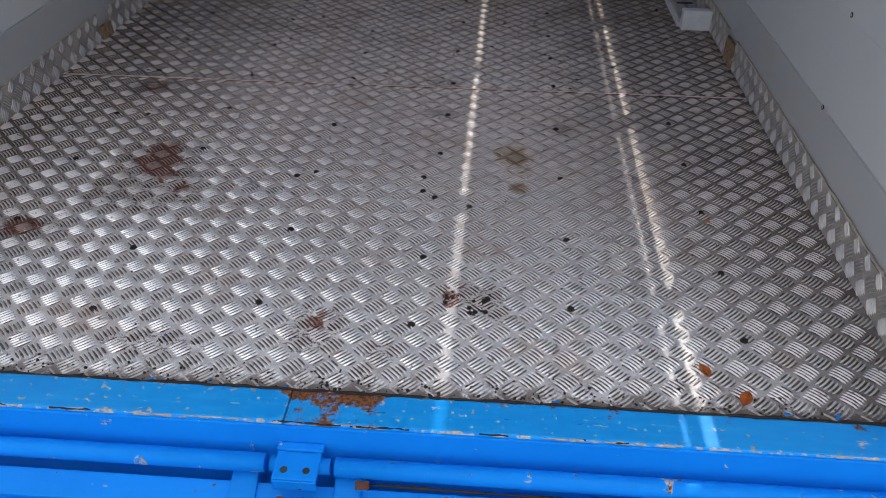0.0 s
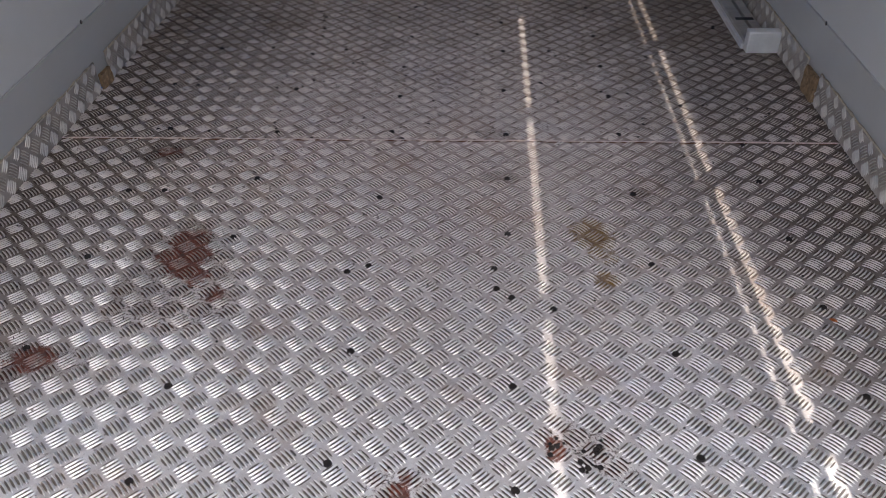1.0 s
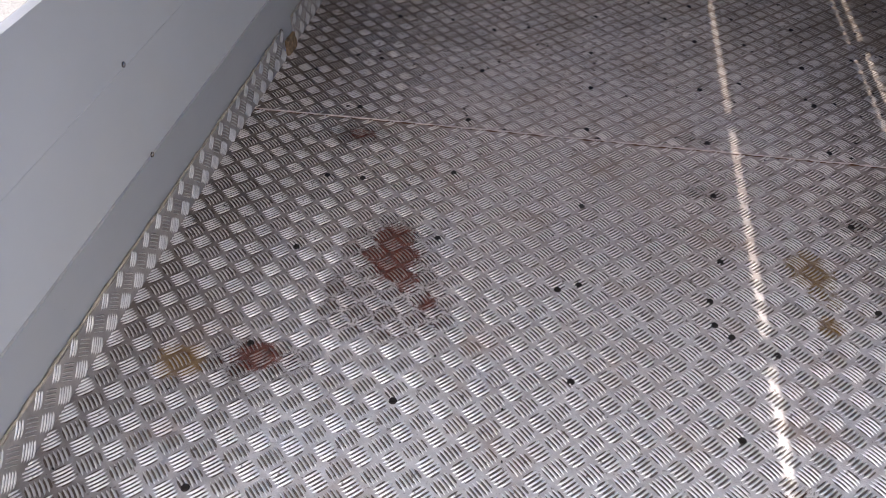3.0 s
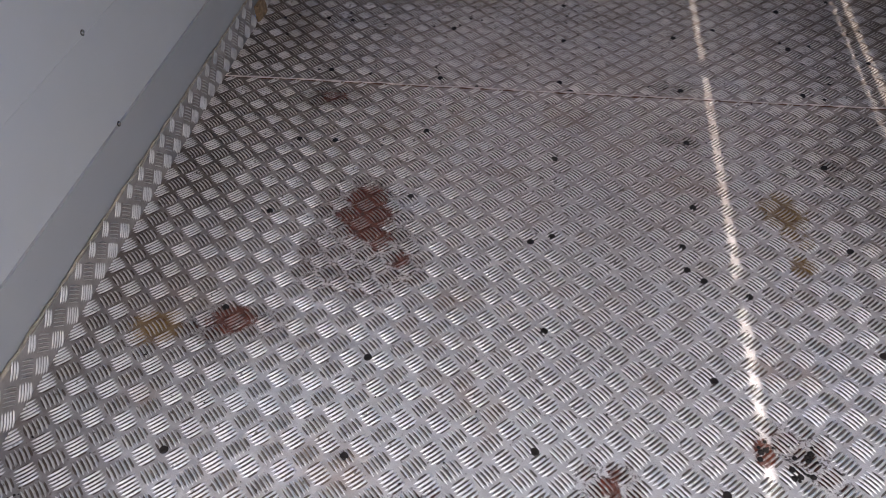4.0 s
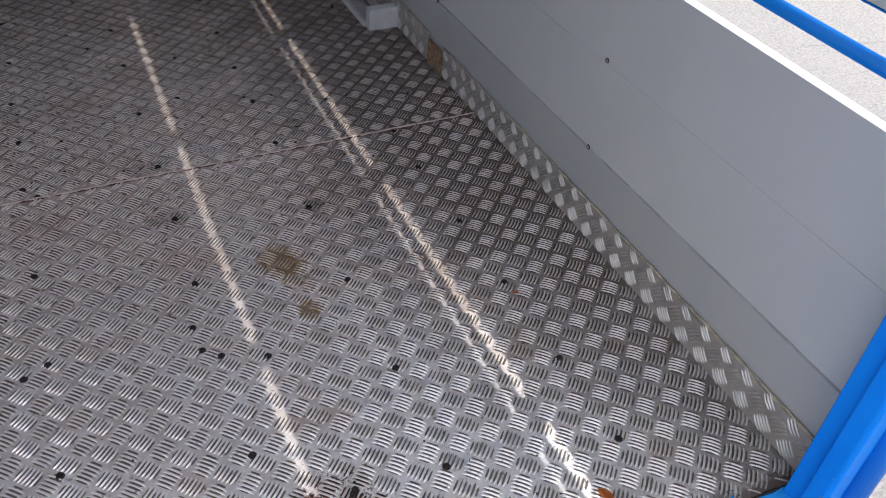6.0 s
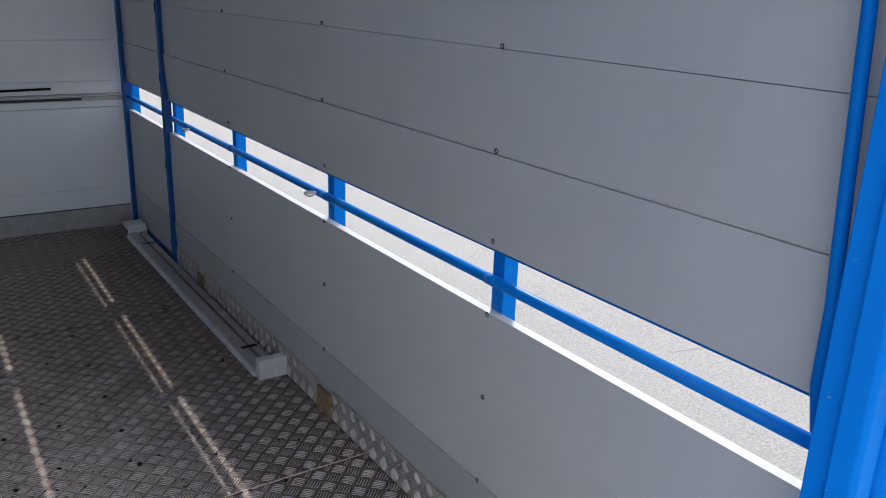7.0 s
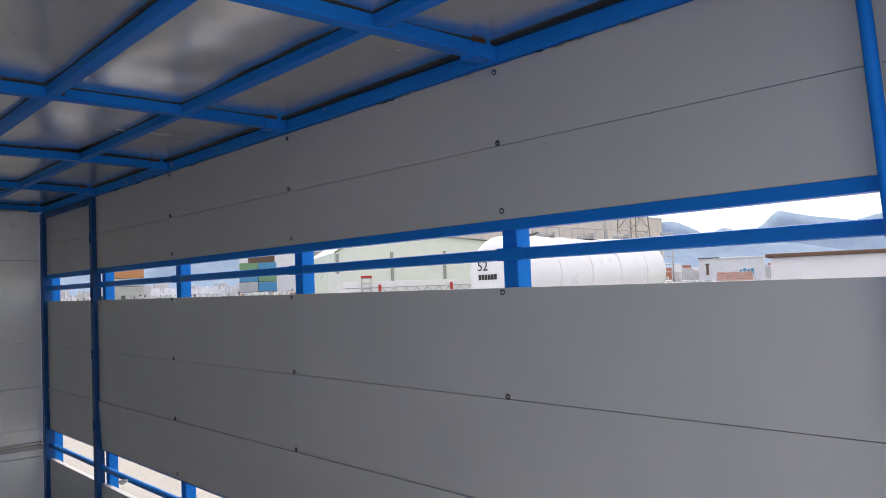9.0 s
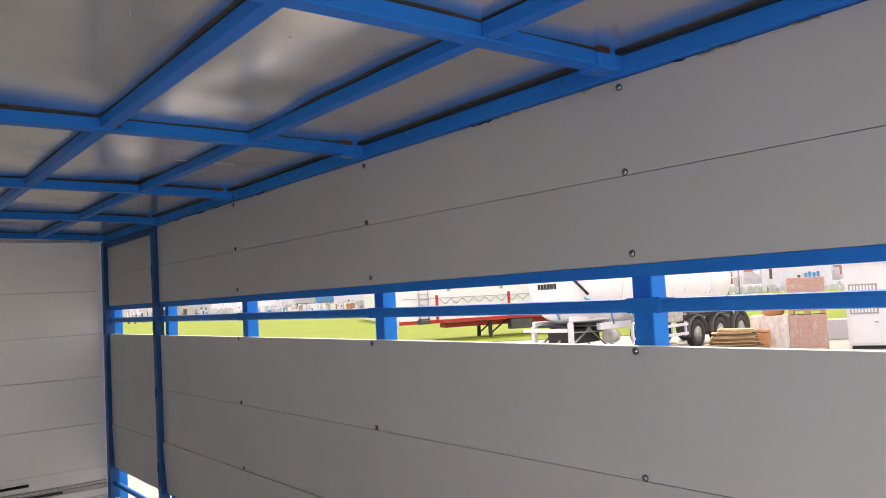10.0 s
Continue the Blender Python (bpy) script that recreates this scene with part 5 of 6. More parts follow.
    put("pump_rack", rack, MAT_WHITE_FAR)
    for k in range(5):
        put("valve_pipe", tube([(2.35 + 0.13 * k, -1.0, 0.95), (2.35 + 0.13 * k, -1.12, 0.72), (2.4 + 0.13 * k, -1.05, 0.3)], 0.03, 8), MAT_BLUE_FAR if k % 2 else MAT_STEEL)
    put("blower_box", box(3.6, 5.3, -1.14, -0.6, 0.42, 0.92, bevel=0.05), MAT_RIM, "grey control box with round gauges")
    for gx, gz in ((4.1, 0.76), (4.3, 0.76), (4.1, 0.62), (4.3, 0.62)):
        put("gauge", tube([(gx, -1.141, gz), (gx, -1.155, gz)], 0.06, 12), MAT_DARK)
    guard = bmesh.new()
    for gz in (0.28, -0.02):
        add_box(guard, 3.55, 5.4, -1.25, -1.2, gz, gz + 0.09)
    for gx in (3.6, 4.5, 5.32):
        add_box(guard, gx, gx + 0.06, -1.2, -1.14, -0.05, 0.42)
    put("side_guard", guard, MAT_WHITE_FAR)
    for wx in (6.1, 7.66, 9.2):
        for sy, flip in ((-1.08, 1), (1.08, -1)):
            wheel(ob, m @ Matrix.Translation((wx, sy, low + 0.466)) @ Matrix.Rotation(0 if flip > 0 else math.pi, 4, "Z"), 0.466, 0.27)
        bm = bmesh.new()
        rows = [[bm.verts.new((wx + r2 * math.cos(a), y2, low + 0.47 + r2 * math.sin(a))) for r2, y2 in ((0.60, -1.24), (0.64, -1.22), (0.64, -0.86), (0.60, -0.84))] for a in (radians(-8 + 14 * k) for k in range(15))]
        for a, b in zip(rows, rows[1:]):
            for k in range(4):
                bm.faces.new((a[k], a[(k + 1) % 4], b[(k + 1) % 4], b[k])).smooth = k % 2 == 1
        bm.faces.new(rows[0]), bm.faces.new(rows[-1])
        put("mudguard", bm, MAT_GUARD)
    bm = bmesh.new()
    for sy in (-1.05, -0.6):
        add_tube(bm, [(9.55, sy, 0.5), (9.55, sy, 3.3)], 0.03, 6)
    for k in range(10):
        add_tube(bm, [(9.55, -1.05, 0.6 + 0.29 * k), (9.55, -0.6, 0.6 + 0.29 * k)], 0.02, 6)
    put("rear_ladder", bm, MAT_STEEL)
    put("pump_pipe", tube([(5.6, -1.15, 0.74), (9.5, -1.15, 0.68)], 0.1, 12), MAT_STEEL)
    put("pump_pipe", tube([(5.5, -1.0, 0.56), (8.9, -1.0, 0.54)], 0.06, 10), MAT_GUARD)
    # fleet number on the front shell, with an unreadable line below
    txt = bpy.data.curves.new("fleet_number", "FONT")
    txt.body, txt.size, txt.extrude = "52", 0.42, 0.004
    txt.materials.append(MAT_DARK)
    t_ob = new("fleet_number", txt)
    t_ob.parent = ob
    t_ob.matrix_parent_inverse = Matrix.Translation(-ob.location)
    t_ob.matrix_basis = m @ pose(-0.012, 0.62, 1.98, 90, 0, -90)
    for k in range(6):
        bm = box(-0.02, 0.02, 0.48 - 0.12 * k, 0.57 - 0.12 * k, 1.70, 1.86)
        put("number_bar", bm, MAT_DARK, to=tank)
    put("badge", box(-0.03, 0.1, 0.0, 0.46, 2.46, 2.60, bevel=0.012), MAT_TAN, to=tank)


tank_trailer()


def flatbed():
    m = Matrix.Translation((25.6, 39.4, 0)) @ Matrix.Rotation(radians(-17), 4, "Z")
    ob = thing("flatbed_trailer", (m @ Vector((5, 0, 0))).to_tuple()[:2] + (GROUND,), "white drop-side flatbed trailer on a red chassis", "trailer")

    def put(name, bm, mat, label=""):
        return part(name, turned(bm, m), mat, ob, label)
    put("chassis_frame", box(0, 13, -1.2, 1.2, 0.12, 0.32, bevel=0.02), MAT_RED, "red chassis frame")
    put("under_frame", box(3.0, 11.5, -0.5, 0.5, -0.2, 0.05, bevel=0.02), MAT_RED)
    for k in range(4):
        put("side_board", box(0.05 + 3.2 * k, 3.24 + 3.2 * k, -1.24, -1.2, 0.34, 1.9, bevel=0.01), MAT_WHITE_FAR)
        put("side_board", box(0.05 + 3.2 * k, 3.24 + 3.2 * k, 1.2, 1.24, 0.34, 1.9, bevel=0.01), MAT_WHITE_FAR)
    for x in (2.2, 6.7, 11.2):
        put("stake", box(x, x + 0.16, -1.29, -1.2405, 0.3, 1.72, bevel=0.01), MAT_RED, "red stake post")
    put("headboard", box(-0.1, 0.0, -1.2, 1.2, 0.05, 2.4, bevel=0.02), MAT_WHITE_FAR)
    bm = bmesh.new()
    for k in range(18):
        add_tube(bm, [(2.45 + 0.35 * k, -1.265, 1.5 - 0.3 * (k % 2)), (2.8 + 0.35 * k, -1.265, 1.5 - 0.3 * ((k + 1) % 2))], 0.016, 5)
    put("lashing_chain", bm, MAT_STEEL)
    put("rope", tube([(0.2, -1.27, 1.56), (6, -1.27, 1.54), (12.8, -1.27, 1.56)], 0.014, 5), MAT_STEEL)
    bm = bmesh.new()
    for dx in (1.2, 1.75):
        add_tube(bm, [(dx, -1.32, 0.1), (dx, -1.32, 2.2)], 0.035, 6)
    for k in range(7):
        add_tube(bm, [(1.2, -1.32, 0.3 + 0.3 * k), (1.75, -1.32, 0.3 + 0.3 * k)], 0.02, 6)
    put("ladder", bm, MAT_STEEL)
    for sy in (-0.95, 0.85):
        put("landing_leg", box(5.55, 5.75, sy, sy + 0.14, GROUND, 0.05, bevel=0.01), MAT_DARK)
        put("leg_brace", tube([(5.65, sy + 0.06, -0.7), (6.6, sy + 0.06, 0.0)], 0.05, 8), MAT_DARK)
    for wx in (10.9, 12.2):
        for sy in (-1.0, 1.0):
            wheel(ob, m @ Matrix.Translation((wx, sy, GROUND + 0.5)) @ Matrix.Rotation(0 if sy < 0 else math.pi, 4, "Z"), 0.5, 0.3)
    put("tool_box", box(6.9, 8.3, -1.15, -0.6, -0.5, 0.1, bevel=0.03), MAT_GUARD)
    put("chain_box", box(1.1, 1.75, -1.3, -1.1, 0.1, 0.42, bevel=0.02), MAT_GUARD)
    put("ladder_head", box(1.15, 1.8, -1.36, -1.28, 2.12, 2.24, bevel=0.01), MAT_RED)


flatbed()


def brick_pallet(rows, film_material, label):
    ob = thing("brick_pallet", (0, 0, 0), label, "brick pallet", "brick pallets in the yard")
    x1 = -0.59 + 0.297 * rows
    for k in range(3):
        xb = -0.6 + (x1 + 0.42) * k / 2
        part("pallet_block", box(xb, xb + 0.18, -0.5, 0.5, 0.0, 0.1), MAT_PLANK, ob)
    part("pallet_deck", box(-0.6, x1 + 0.01, -0.5, 0.5, 0.1, 0.13), MAT_PLANK, ob)
    bm = bmesh.new()
    q = random.Random(5)
    for c in range(12):
        for i in range(rows):
            for j in range(3):
                d = q.uniform(-0.006, 0.006)
                add_box(bm, -0.59 + 0.297 * i + d, -0.59 + 0.297 * i + 0.291 + d, -0.49 + 0.328 * j, -0.49 + 0.328 * j + 0.318, 0.132 + 0.094 * c, 0.132 + 0.094 * c + 0.09)
    part("bricks", bm, MAT_BRICK, ob)
    film = part("film", box(-0.615, x1 + 0.025, -0.515, 0.515, 0.12, 1.27, bevel=0.03), film_material, ob, "clear crinkled shrink film")
    film.visible_shadow = False
    return ob


rot = radians(-62)
for rows, milky, lx, lz in ((4, True, 0.0, 0.0), (4, False, 1.235, 0.0), (4, False, 1.235, 1.285)):
    at = Vector((26.52, 16.37, GROUND + 0.005)) + Matrix.Rotation(rot, 3, "Z") @ Vector((lx, 0, 0)) + Vector((0, 0, lz))
    heap = brick_pallet(rows, MAT_FILM_MILKY if milky else MAT_FILM, "pallet of terracotta bricks under torn milky film" if milky else "pallet of terracotta bricks wrapped in clear film")
    heap.matrix_basis = Matrix.Translation(at) @ Matrix.Rotation(rot, 4, "Z")
tx, ty = 26.50, 16.22
tub = thing("mortar_tub", (tx, ty, GROUND + 1.28), "orange plastic mortar tub standing on the wrapped bricks", "tub")
bm = tube([(tx, ty, GROUND + 1.276), (tx, ty, GROUND + 1.32), (tx, ty, GROUND + 1.56), (tx, ty, GROUND + 1.61)], [0.27, 0.35, 0.43, 0.46], 20)
part("tub_body", bm, MAT_ORANGE, tub)

stack = thing("plank_stack", (25.0, 16.6, GROUND), "loose stack of pale pallet planks on the asphalt", "plank stack")
q = random.Random(17)
for k in range(26):
    mm = Matrix.Translation((25.0 + q.uniform(-0.15, 0.15), 16.9 + q.uniform(-0.1, 0.1), GROUND + 0.02 + 0.034 * k)) @ Matrix.Rotation(radians(-58 + q.uniform(-4, 4)), 4, "Z")
    part("plank", box(-1.0 + 0.02 * k, 0.95 - 0.008 * k, -0.4, 0.4, -0.016, 0.012, m=mm), MAT_PLANK, stack)
crate = thing("orange_crate", (25.9, 16.3, GROUND), "orange plastic crate beside the planks", "crate")
mm = Matrix.Translation((25.85, 16.25, GROUND)) @ Matrix.Rotation(rot, 4, "Z")
part("crate_body", box(-0.2, 0.2, -0.2, 0.2, 0.0, 0.72, bevel=0.03, m=mm), MAT_ORANGE, crate)
part("crate_rim", box(-0.22, 0.22, -0.22, 0.22, 0.7205, 0.78, bevel=0.02, m=mm), MAT_ORANGE, crate)


def cabin():
    m = Matrix.Translation((27.82, 14.29, GROUND)) @ Matrix.Rotation(radians(-67), 4, "Z")
    ob = thing("site_cabin", (30, 9.5, GROUND), "white prefabricated site cabin with vent grilles and a brown roof edge", "cabin")

    def put(name, bm, mat, to=None, label=""):
        return part(name, turned(bm, m), mat, to or ob, label)
    put("wall", box(0, 11, 0, 3.0, 0.12, 3.0, bevel=0.02), MAT_WHITE_FAR)
    put("plinth", box(0.1, 10.9, 0.1, 2.9, 0, 0.119), MAT_DARK)
    put("roof", box(-0.15, 11.15, -0.15, 3.15, 3.001, 3.14, bevel=0.02), MAT_BROWN)
    for gx in (0.12, 3.6, 7.2):
        gr = put("vent_grille", box(gx, gx + 0.88, -0.03, -0.002, 1.2, 2.22, bevel=0.005), MAT_STEEL)
        for k in range(8):
            put("slat", box(gx + 0.05 + 0.1 * k, gx + 0.11 + 0.1 * k, -0.05, -0.031, 1.25, 2.17), MAT_WHITE_FAR, to=gr)
        dr = put("door", box(gx, gx + 0.88, -0.03, -0.002, 0.2, 1.15, bevel=0.006), MAT_WHITE_FAR)
        put("door_handle", box(gx + 0.73, gx + 0.83, -0.08, -0.031, 0.9, 0.94, bevel=0.004), MAT_STEEL, to=dr)


cabin()
blk = thing("concrete_block", (32.2, 16.9, GROUND), "grey concrete barrier block behind the pallets", "concrete block")
part("block", box(-1.2, 1.2, -0.3, 0.3, 0, 0.8, bevel=0.04, m=Matrix.Translation((32.2, 16.9, GROUND)) @ Matrix.Rotation(rot, 4, "Z")), MAT_GREY_FAR, blk)


def building(name, label, ax, ay, bx, by, depth, height, wall_mat, bays, trim_mat, openings=()):
    """A shed from its two front corners, with pilasters, a roof edge and openings."""
    d = Vector((bx - ax, by - ay, 0))
    length, ang = d.length, math.atan2(d.y, d.x)
    m = Matrix.Translation((ax, ay, GROUND)) @ Matrix.Rotation(ang, 4, "Z")
    ob = thing(name, ((ax + bx) / 2, (ay + by) / 2, GROUND), label, "building")
    part("wall", turned(box(0, length, 0, depth, 0, height), m), wall_mat, ob)
    part("roof", turned(box(-0.3, length + 0.3, -0.3, depth + 0.3, height + 0.002, height + (0.45 if height > 10 else 0.2), bevel=0.05), m), trim_mat, ob)
    for k in range(bays + 1):
        x = length * k / bays
        part("pilaster", turned(box(x - 0.2, x + 0.2, -0.12, -0.004, 0, height), m), wall_mat, ob)
    for x0, x1, z0, z1, mat in openings:
        op = part("opening", turned(box(x0, x1, -0.1, -0.006, z0, z1), m), mat, ob)
        part("frame", turned(box(x0 - 0.15, x1 + 0.15, -0.14, -0.007, z1 + 0.002, z1 + 0.2), m), trim_mat, op)
    return ob


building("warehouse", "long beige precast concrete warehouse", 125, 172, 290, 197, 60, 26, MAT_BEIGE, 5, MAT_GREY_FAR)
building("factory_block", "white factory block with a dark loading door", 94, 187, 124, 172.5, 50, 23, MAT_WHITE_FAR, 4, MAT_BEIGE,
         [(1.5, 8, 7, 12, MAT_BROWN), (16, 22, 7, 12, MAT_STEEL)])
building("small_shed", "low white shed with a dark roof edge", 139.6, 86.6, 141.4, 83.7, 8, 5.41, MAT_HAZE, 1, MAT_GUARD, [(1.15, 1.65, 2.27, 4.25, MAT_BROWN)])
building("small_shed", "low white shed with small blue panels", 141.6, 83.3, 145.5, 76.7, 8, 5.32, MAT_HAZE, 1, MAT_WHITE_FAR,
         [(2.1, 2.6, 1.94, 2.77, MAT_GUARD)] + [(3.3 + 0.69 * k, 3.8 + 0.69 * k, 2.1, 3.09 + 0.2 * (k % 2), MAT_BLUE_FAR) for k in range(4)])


def tent_hall():
    m = Matrix.Translation((44.5, 68.5, GROUND)) @ Matrix.Rotation(radians(-24), 4, "Z") @ Matrix.Diagonal((1.4, 1.4, 1.38, 1))
    ob = thing("tent_hall", (50, 68, GROUND), "white gabled storage tent hall", "storage hall")
    bm = bmesh.new()
    prof = [(0, 0), (0, 4.4), (2.6, 5.9), (12.4, 4.9), (12.4, 0)]
    a, b = ([bm.verts.new((x, y, z)) for x, z in prof] for y in (0, 16))
    for k in range(5):
        bm.faces.new((a[k], a[(k + 1) % 5], b[(k + 1) % 5], b[k]))
    bm.faces.new(a), bm.faces.new(b)
    part("canopy", turned(bm, m), MAT_TANK, ob)
    for k in range(4):
        part("frame_post", turned(box(0.1 + 4 * k, 0.3 + 4 * k, -0.12, -0.004, 0, 4.3), m), MAT_STEEL, ob)
    part("ridge_cable", turned(tube([(0, -0.1, 4.4), (2.6, -0.1, 5.95), (12.4, -0.1, 4.95)], 0.06, 6), m), MAT_STEEL, ob)


tent_hall()


def crate_at(name, label, cat, az, dist, lx, ly, lz, mat, z0=0.0):
    c, a = Vector((math.cos(radians(az)) * dist, math.sin(radians(az)) * dist, GROUND + z0)), radians(az - 90 + 6)
    m = Matrix.Translation(c) @ Matrix.Rotation(a, 4, "Z")
    ob = thing(name, c, label, cat, "containers behind the meadow")
    part("body", box(-lx / 2, lx / 2, -ly / 2, ly / 2, 0.12, lz, bevel=0.03, m=m), mat, ob)
    for k in range(int(lx / 0.5)):
        part("rib", box(-lx / 2 + 0.2 + 0.5 * k, -lx / 2 + 0.35 + 0.5 * k, -ly / 2 - 0.06, -ly / 2 - 0.003, 0.2, lz - 0.1, m=m), mat, ob)
    part("skid", box(-lx / 2, lx / 2, -ly / 2, ly / 2, 0, 0.119, m=m), MAT_DARK, ob)


for az, dist, lx, lz, z0, mat, col in ((61.65, 195, 4.1, 2.2, 4.6, MAT_GREEN, "green"), (62.9, 195, 4.1, 2.2, 4.6, MAT_BLUE_FAR, "blue"), (61.65, 195, 4.1, 2.2, 6.9, MAT_BLUE_FAR, "blue"),
                                       (62.9, 195, 4.1, 2.2, 6.9, MAT_GREEN, "green"), (61.65, 195, 4.1, 2.2, 2.3, MAT_BLUE_FAR, "blue"), (62.9, 195, 4.1, 2.2, 2.3, MAT_GREY_FAR, "grey"),
                                       (61.65, 195, 4.1, 2.2, 0, MAT_GREY_FAR, "grey"), (62.9, 195, 4.1, 2.2, 0, MAT_GREY_FAR, "grey"),
                                       (70.6, 300, 9.6, 3.2, 8.6, MAT_ORANGE, "orange"), (70.6, 300, 9.6, 5.65, 0, MAT_GREY_FAR, "grey"), (70.6, 300, 9.6, 2.85, 5.7, MAT_GREY_FAR, "grey"), (60.0, 188, 1.8, 1.8, 0, MAT_ORANGE, "orange"),
                                       (77.5, 400, 12.0, 3.2, 0, MAT_WHITE_FAR, "white")):
    crate_at("storage_container", col + " ribbed steel container behind the meadow", "container", az, dist, lx, 2.4, lz, mat, z0)

# far clutter and town
q = random.Random(31)
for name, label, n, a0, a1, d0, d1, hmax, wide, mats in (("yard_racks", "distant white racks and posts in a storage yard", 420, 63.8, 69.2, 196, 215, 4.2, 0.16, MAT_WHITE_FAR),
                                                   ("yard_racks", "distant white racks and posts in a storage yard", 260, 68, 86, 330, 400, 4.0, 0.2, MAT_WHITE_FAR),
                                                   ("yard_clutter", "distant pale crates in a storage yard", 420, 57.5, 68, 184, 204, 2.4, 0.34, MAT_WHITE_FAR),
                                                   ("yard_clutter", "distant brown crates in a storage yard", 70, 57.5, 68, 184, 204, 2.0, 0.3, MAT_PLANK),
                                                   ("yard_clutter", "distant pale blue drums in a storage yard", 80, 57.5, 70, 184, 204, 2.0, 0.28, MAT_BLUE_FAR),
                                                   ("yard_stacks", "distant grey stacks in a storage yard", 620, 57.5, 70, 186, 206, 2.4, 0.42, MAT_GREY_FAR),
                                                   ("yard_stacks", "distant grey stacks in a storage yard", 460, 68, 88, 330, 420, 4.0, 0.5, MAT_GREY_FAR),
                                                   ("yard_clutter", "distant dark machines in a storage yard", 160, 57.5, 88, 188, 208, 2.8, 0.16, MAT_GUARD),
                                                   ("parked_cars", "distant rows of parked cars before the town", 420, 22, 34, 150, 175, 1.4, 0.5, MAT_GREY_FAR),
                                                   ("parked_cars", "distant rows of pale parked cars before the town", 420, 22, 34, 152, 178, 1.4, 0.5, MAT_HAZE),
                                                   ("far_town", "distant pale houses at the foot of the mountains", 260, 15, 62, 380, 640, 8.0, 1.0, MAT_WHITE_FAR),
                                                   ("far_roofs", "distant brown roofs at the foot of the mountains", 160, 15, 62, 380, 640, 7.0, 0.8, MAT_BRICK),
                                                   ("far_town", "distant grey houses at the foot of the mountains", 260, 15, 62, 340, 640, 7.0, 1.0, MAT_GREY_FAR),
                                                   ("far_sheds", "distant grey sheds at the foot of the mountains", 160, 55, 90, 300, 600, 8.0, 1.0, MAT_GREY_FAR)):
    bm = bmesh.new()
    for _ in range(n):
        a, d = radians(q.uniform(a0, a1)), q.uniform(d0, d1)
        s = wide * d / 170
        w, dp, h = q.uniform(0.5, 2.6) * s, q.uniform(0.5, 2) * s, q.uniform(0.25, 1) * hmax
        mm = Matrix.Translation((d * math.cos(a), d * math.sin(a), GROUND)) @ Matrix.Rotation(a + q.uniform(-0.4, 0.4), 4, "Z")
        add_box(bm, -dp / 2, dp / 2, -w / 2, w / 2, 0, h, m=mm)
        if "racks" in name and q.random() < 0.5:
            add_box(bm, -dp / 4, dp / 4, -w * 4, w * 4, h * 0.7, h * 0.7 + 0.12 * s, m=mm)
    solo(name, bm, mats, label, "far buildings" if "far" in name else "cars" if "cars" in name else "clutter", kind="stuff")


def lattice_pylon(x, y, h, w):
    ob = thing("power_pylon", (x, y, GROUND), "grey steel lattice power pylon", "pylon")
    bm = bmesh.new()
    for sx in (-1, 1):
        for sy in (-1, 1):
            add_tube(bm, [(x + sx * w, y + sy * w, GROUND), (x + sx * w * 0.35, y + sy * w * 0.35, GROUND + h)], 0.12, 6)
    part("legs", bm, MAT_STEEL, ob)
    bm = bmesh.new()
    n = 9
    for k in range(n):
        f0, f1 = 1 - 0.65 * k / n, 1 - 0.65 * (k + 1) / n
        z0, z1 = GROUND + h * k / n, GROUND + h * (k + 1) / n
        for (ax, ay), (bx, by) in (((-1, -1), (1, -1)), ((1, -1), (1, 1)), ((1, 1), (-1, 1)), ((-1, 1), (-1, -1))):
            add_tube(bm, [(x + ax * w * f0, y + ay * w * f0, z0), (x + bx * w * f1, y + by * w * f1, z1)], 0.06, 5)
            add_tube(bm, [(x + bx * w * f0, y + by * w * f0, z0), (x + ax * w * f1, y + ay * w * f1, z1)], 0.06, 5)
    part("braces", bm, MAT_STEEL, ob)
    for z in (0.72, 0.86):
        part("cross_arm", tube([(x - 5, y + 4, GROUND + h * z), (x + 5, y - 4, GROUND + h * z)], 0.15, 6), MAT_STEEL, ob)


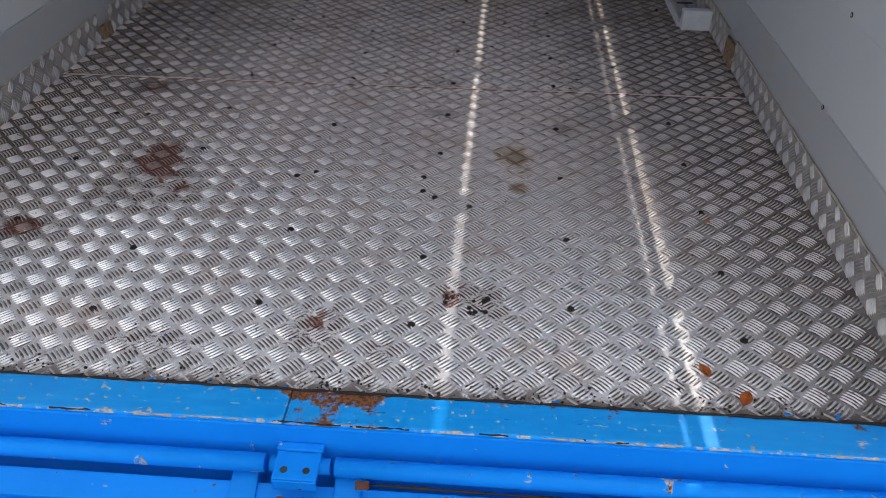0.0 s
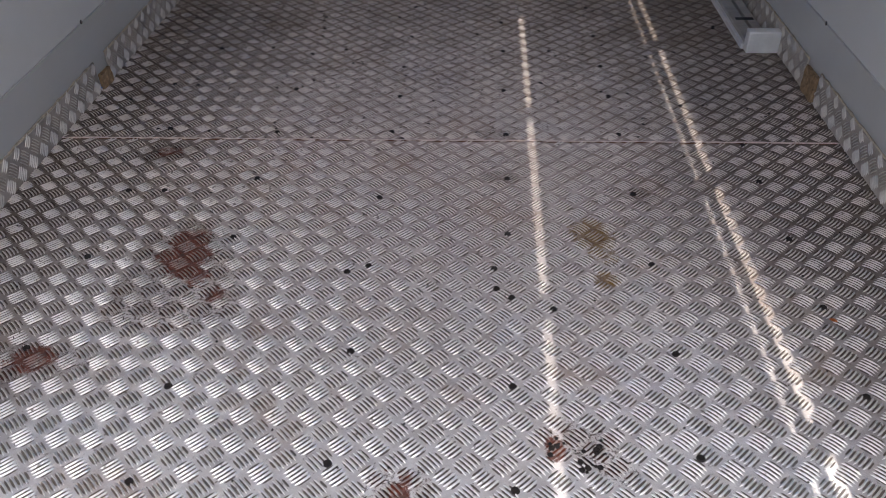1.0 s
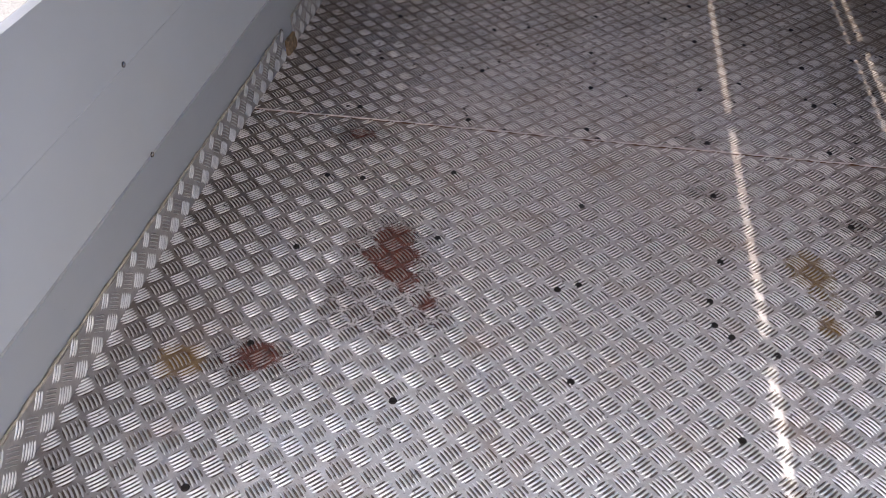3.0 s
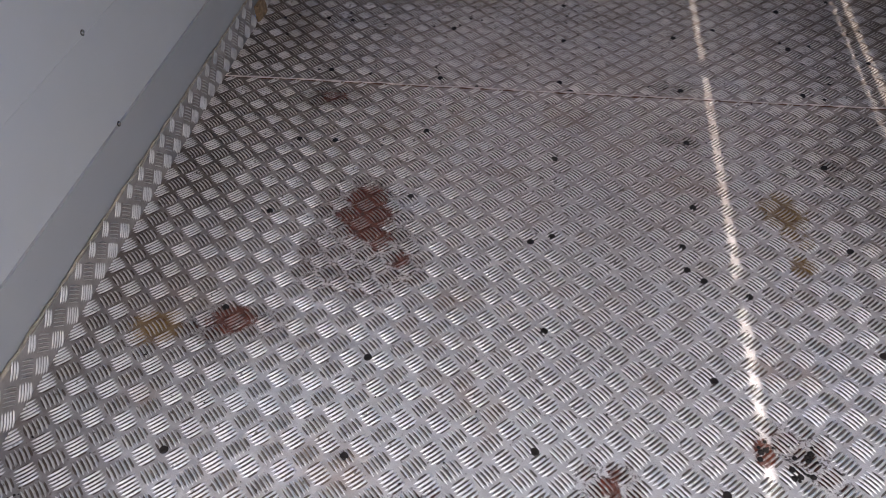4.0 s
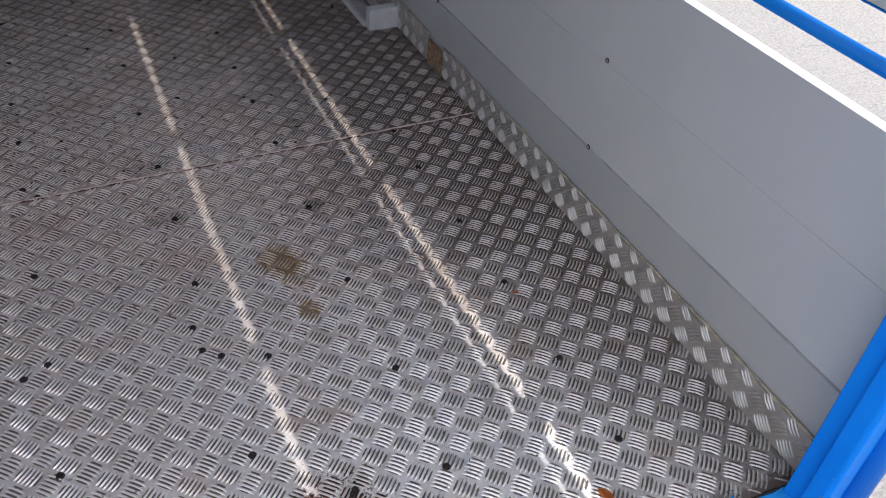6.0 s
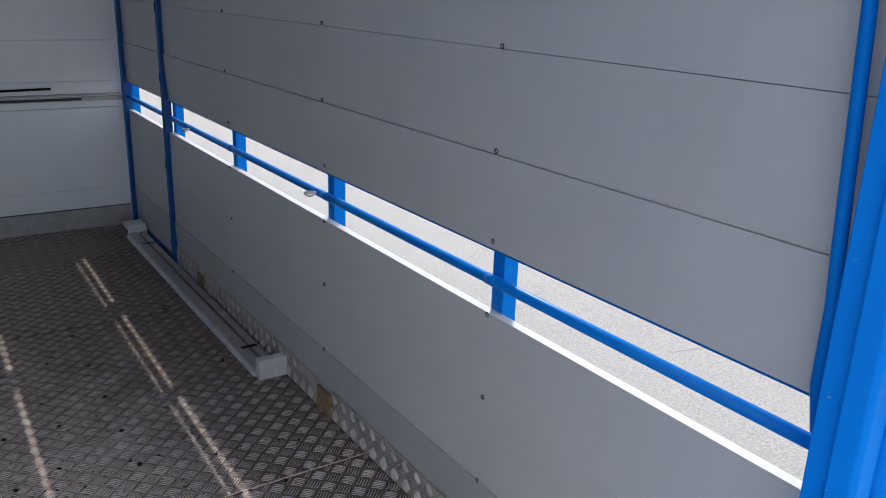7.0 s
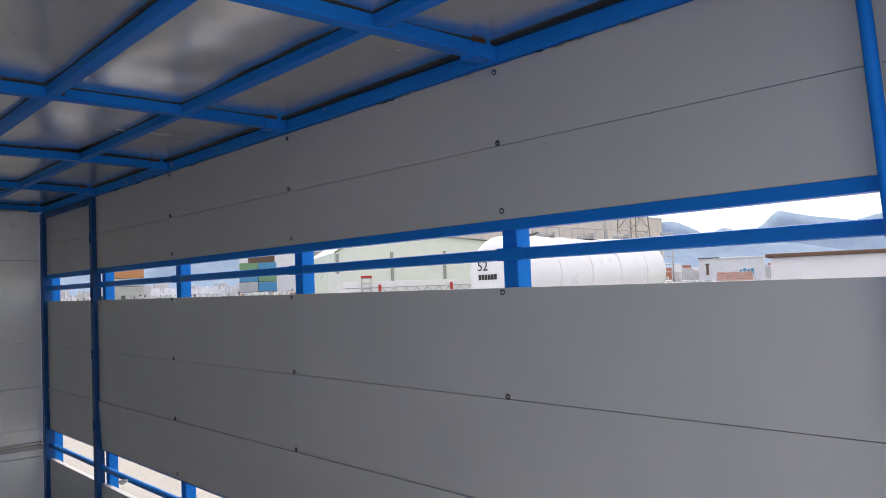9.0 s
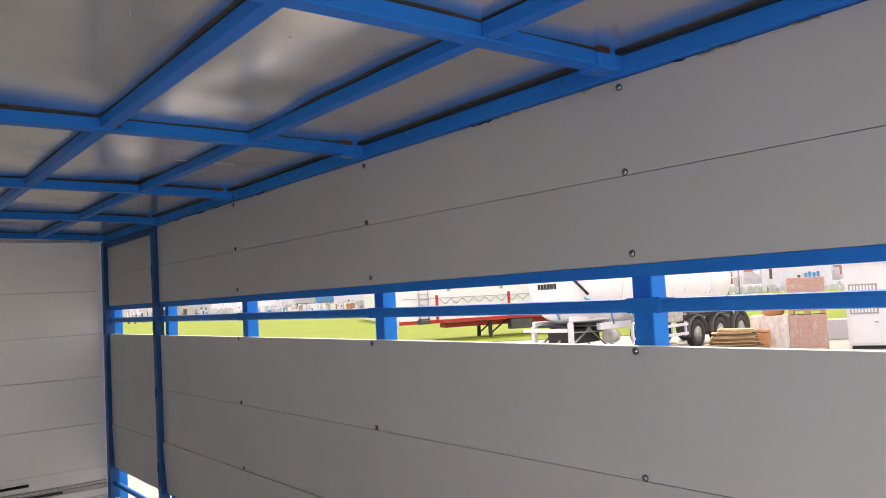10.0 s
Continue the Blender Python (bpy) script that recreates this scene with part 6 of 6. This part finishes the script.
lattice_pylon(125, 91, 34, 2.6)
lamp = thing("street_lamp", (47.5, 37.0, GROUND), "tall thin grey lamp pole", "street lamp")
part("pole", tube([(47.5, 37.0, GROUND), (47.5, 37.0, GROUND + 9.6)], [0.11, 0.07], 10), MAT_STEEL, lamp)
part("lamp_head", box(47.2, 47.9, 36.6, 37.1, GROUND + 9.61, GROUND + 9.75, bevel=0.03), MAT_STEEL, lamp)


# mountains round the far horizon: heights in degrees over the horizon by azimuth
def ridge(name, label, dist, seed, skyline, n):
    bm = bmesh.new()
    cols = []
    a0, a1 = skyline[0][0], skyline[-1][0]
    for i in range(n + 1):
        deg = a0 + (a1 - a0) * i / n
        a = radians(deg)
        el = float(np.interp(deg, [p[0] for p in skyline], [p[1] for p in skyline]))
        h = 0.0
        for o in range(5):
            f = 14.0 * 2 ** o
            h += noise.noise(Vector((math.cos(a) * f + seed, math.sin(a) * f, seed * 1.7))) * 0.6 ** o
        h = 1.0 - GROUND + dist * math.tan(radians(el)) * (1 + 0.055 * h)
        col = []
        for j, (t, out) in enumerate(((-0.02, -300), (0.2, -200), (0.42, -130), (0.62, -80), (0.82, -35), (1.0, 0), (0.0, 300))):
            rough = noise.noise(Vector((i * 0.31, j * 1.7, seed))) + 0.6 * noise.noise(Vector((i * 0.83, j * 3.1, seed + 3)))
            dd = dist + out + (rough * 28 if 0 < j < 5 else 0)
            col.append(bm.verts.new((dd * math.cos(a), dd * math.sin(a), GROUND + h * t)))
        cols.append(col)
    for a, b in zip(cols, cols[1:]):
        for j in range(6):
            bm.faces.new((a[j], b[j], b[j + 1], a[j + 1])).smooth = True
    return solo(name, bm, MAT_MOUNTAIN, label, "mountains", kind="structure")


ridge("backdrop_mountains", "distant haze-blue snow-capped mountain range", 4000, 3.0,
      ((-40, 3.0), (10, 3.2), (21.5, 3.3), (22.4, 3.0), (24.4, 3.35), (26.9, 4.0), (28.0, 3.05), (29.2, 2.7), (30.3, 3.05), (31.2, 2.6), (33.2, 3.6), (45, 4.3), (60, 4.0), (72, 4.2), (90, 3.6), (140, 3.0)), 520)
ridge("backdrop_hills", "distant haze-blue wooded mountain slope", 3200, 8.0,
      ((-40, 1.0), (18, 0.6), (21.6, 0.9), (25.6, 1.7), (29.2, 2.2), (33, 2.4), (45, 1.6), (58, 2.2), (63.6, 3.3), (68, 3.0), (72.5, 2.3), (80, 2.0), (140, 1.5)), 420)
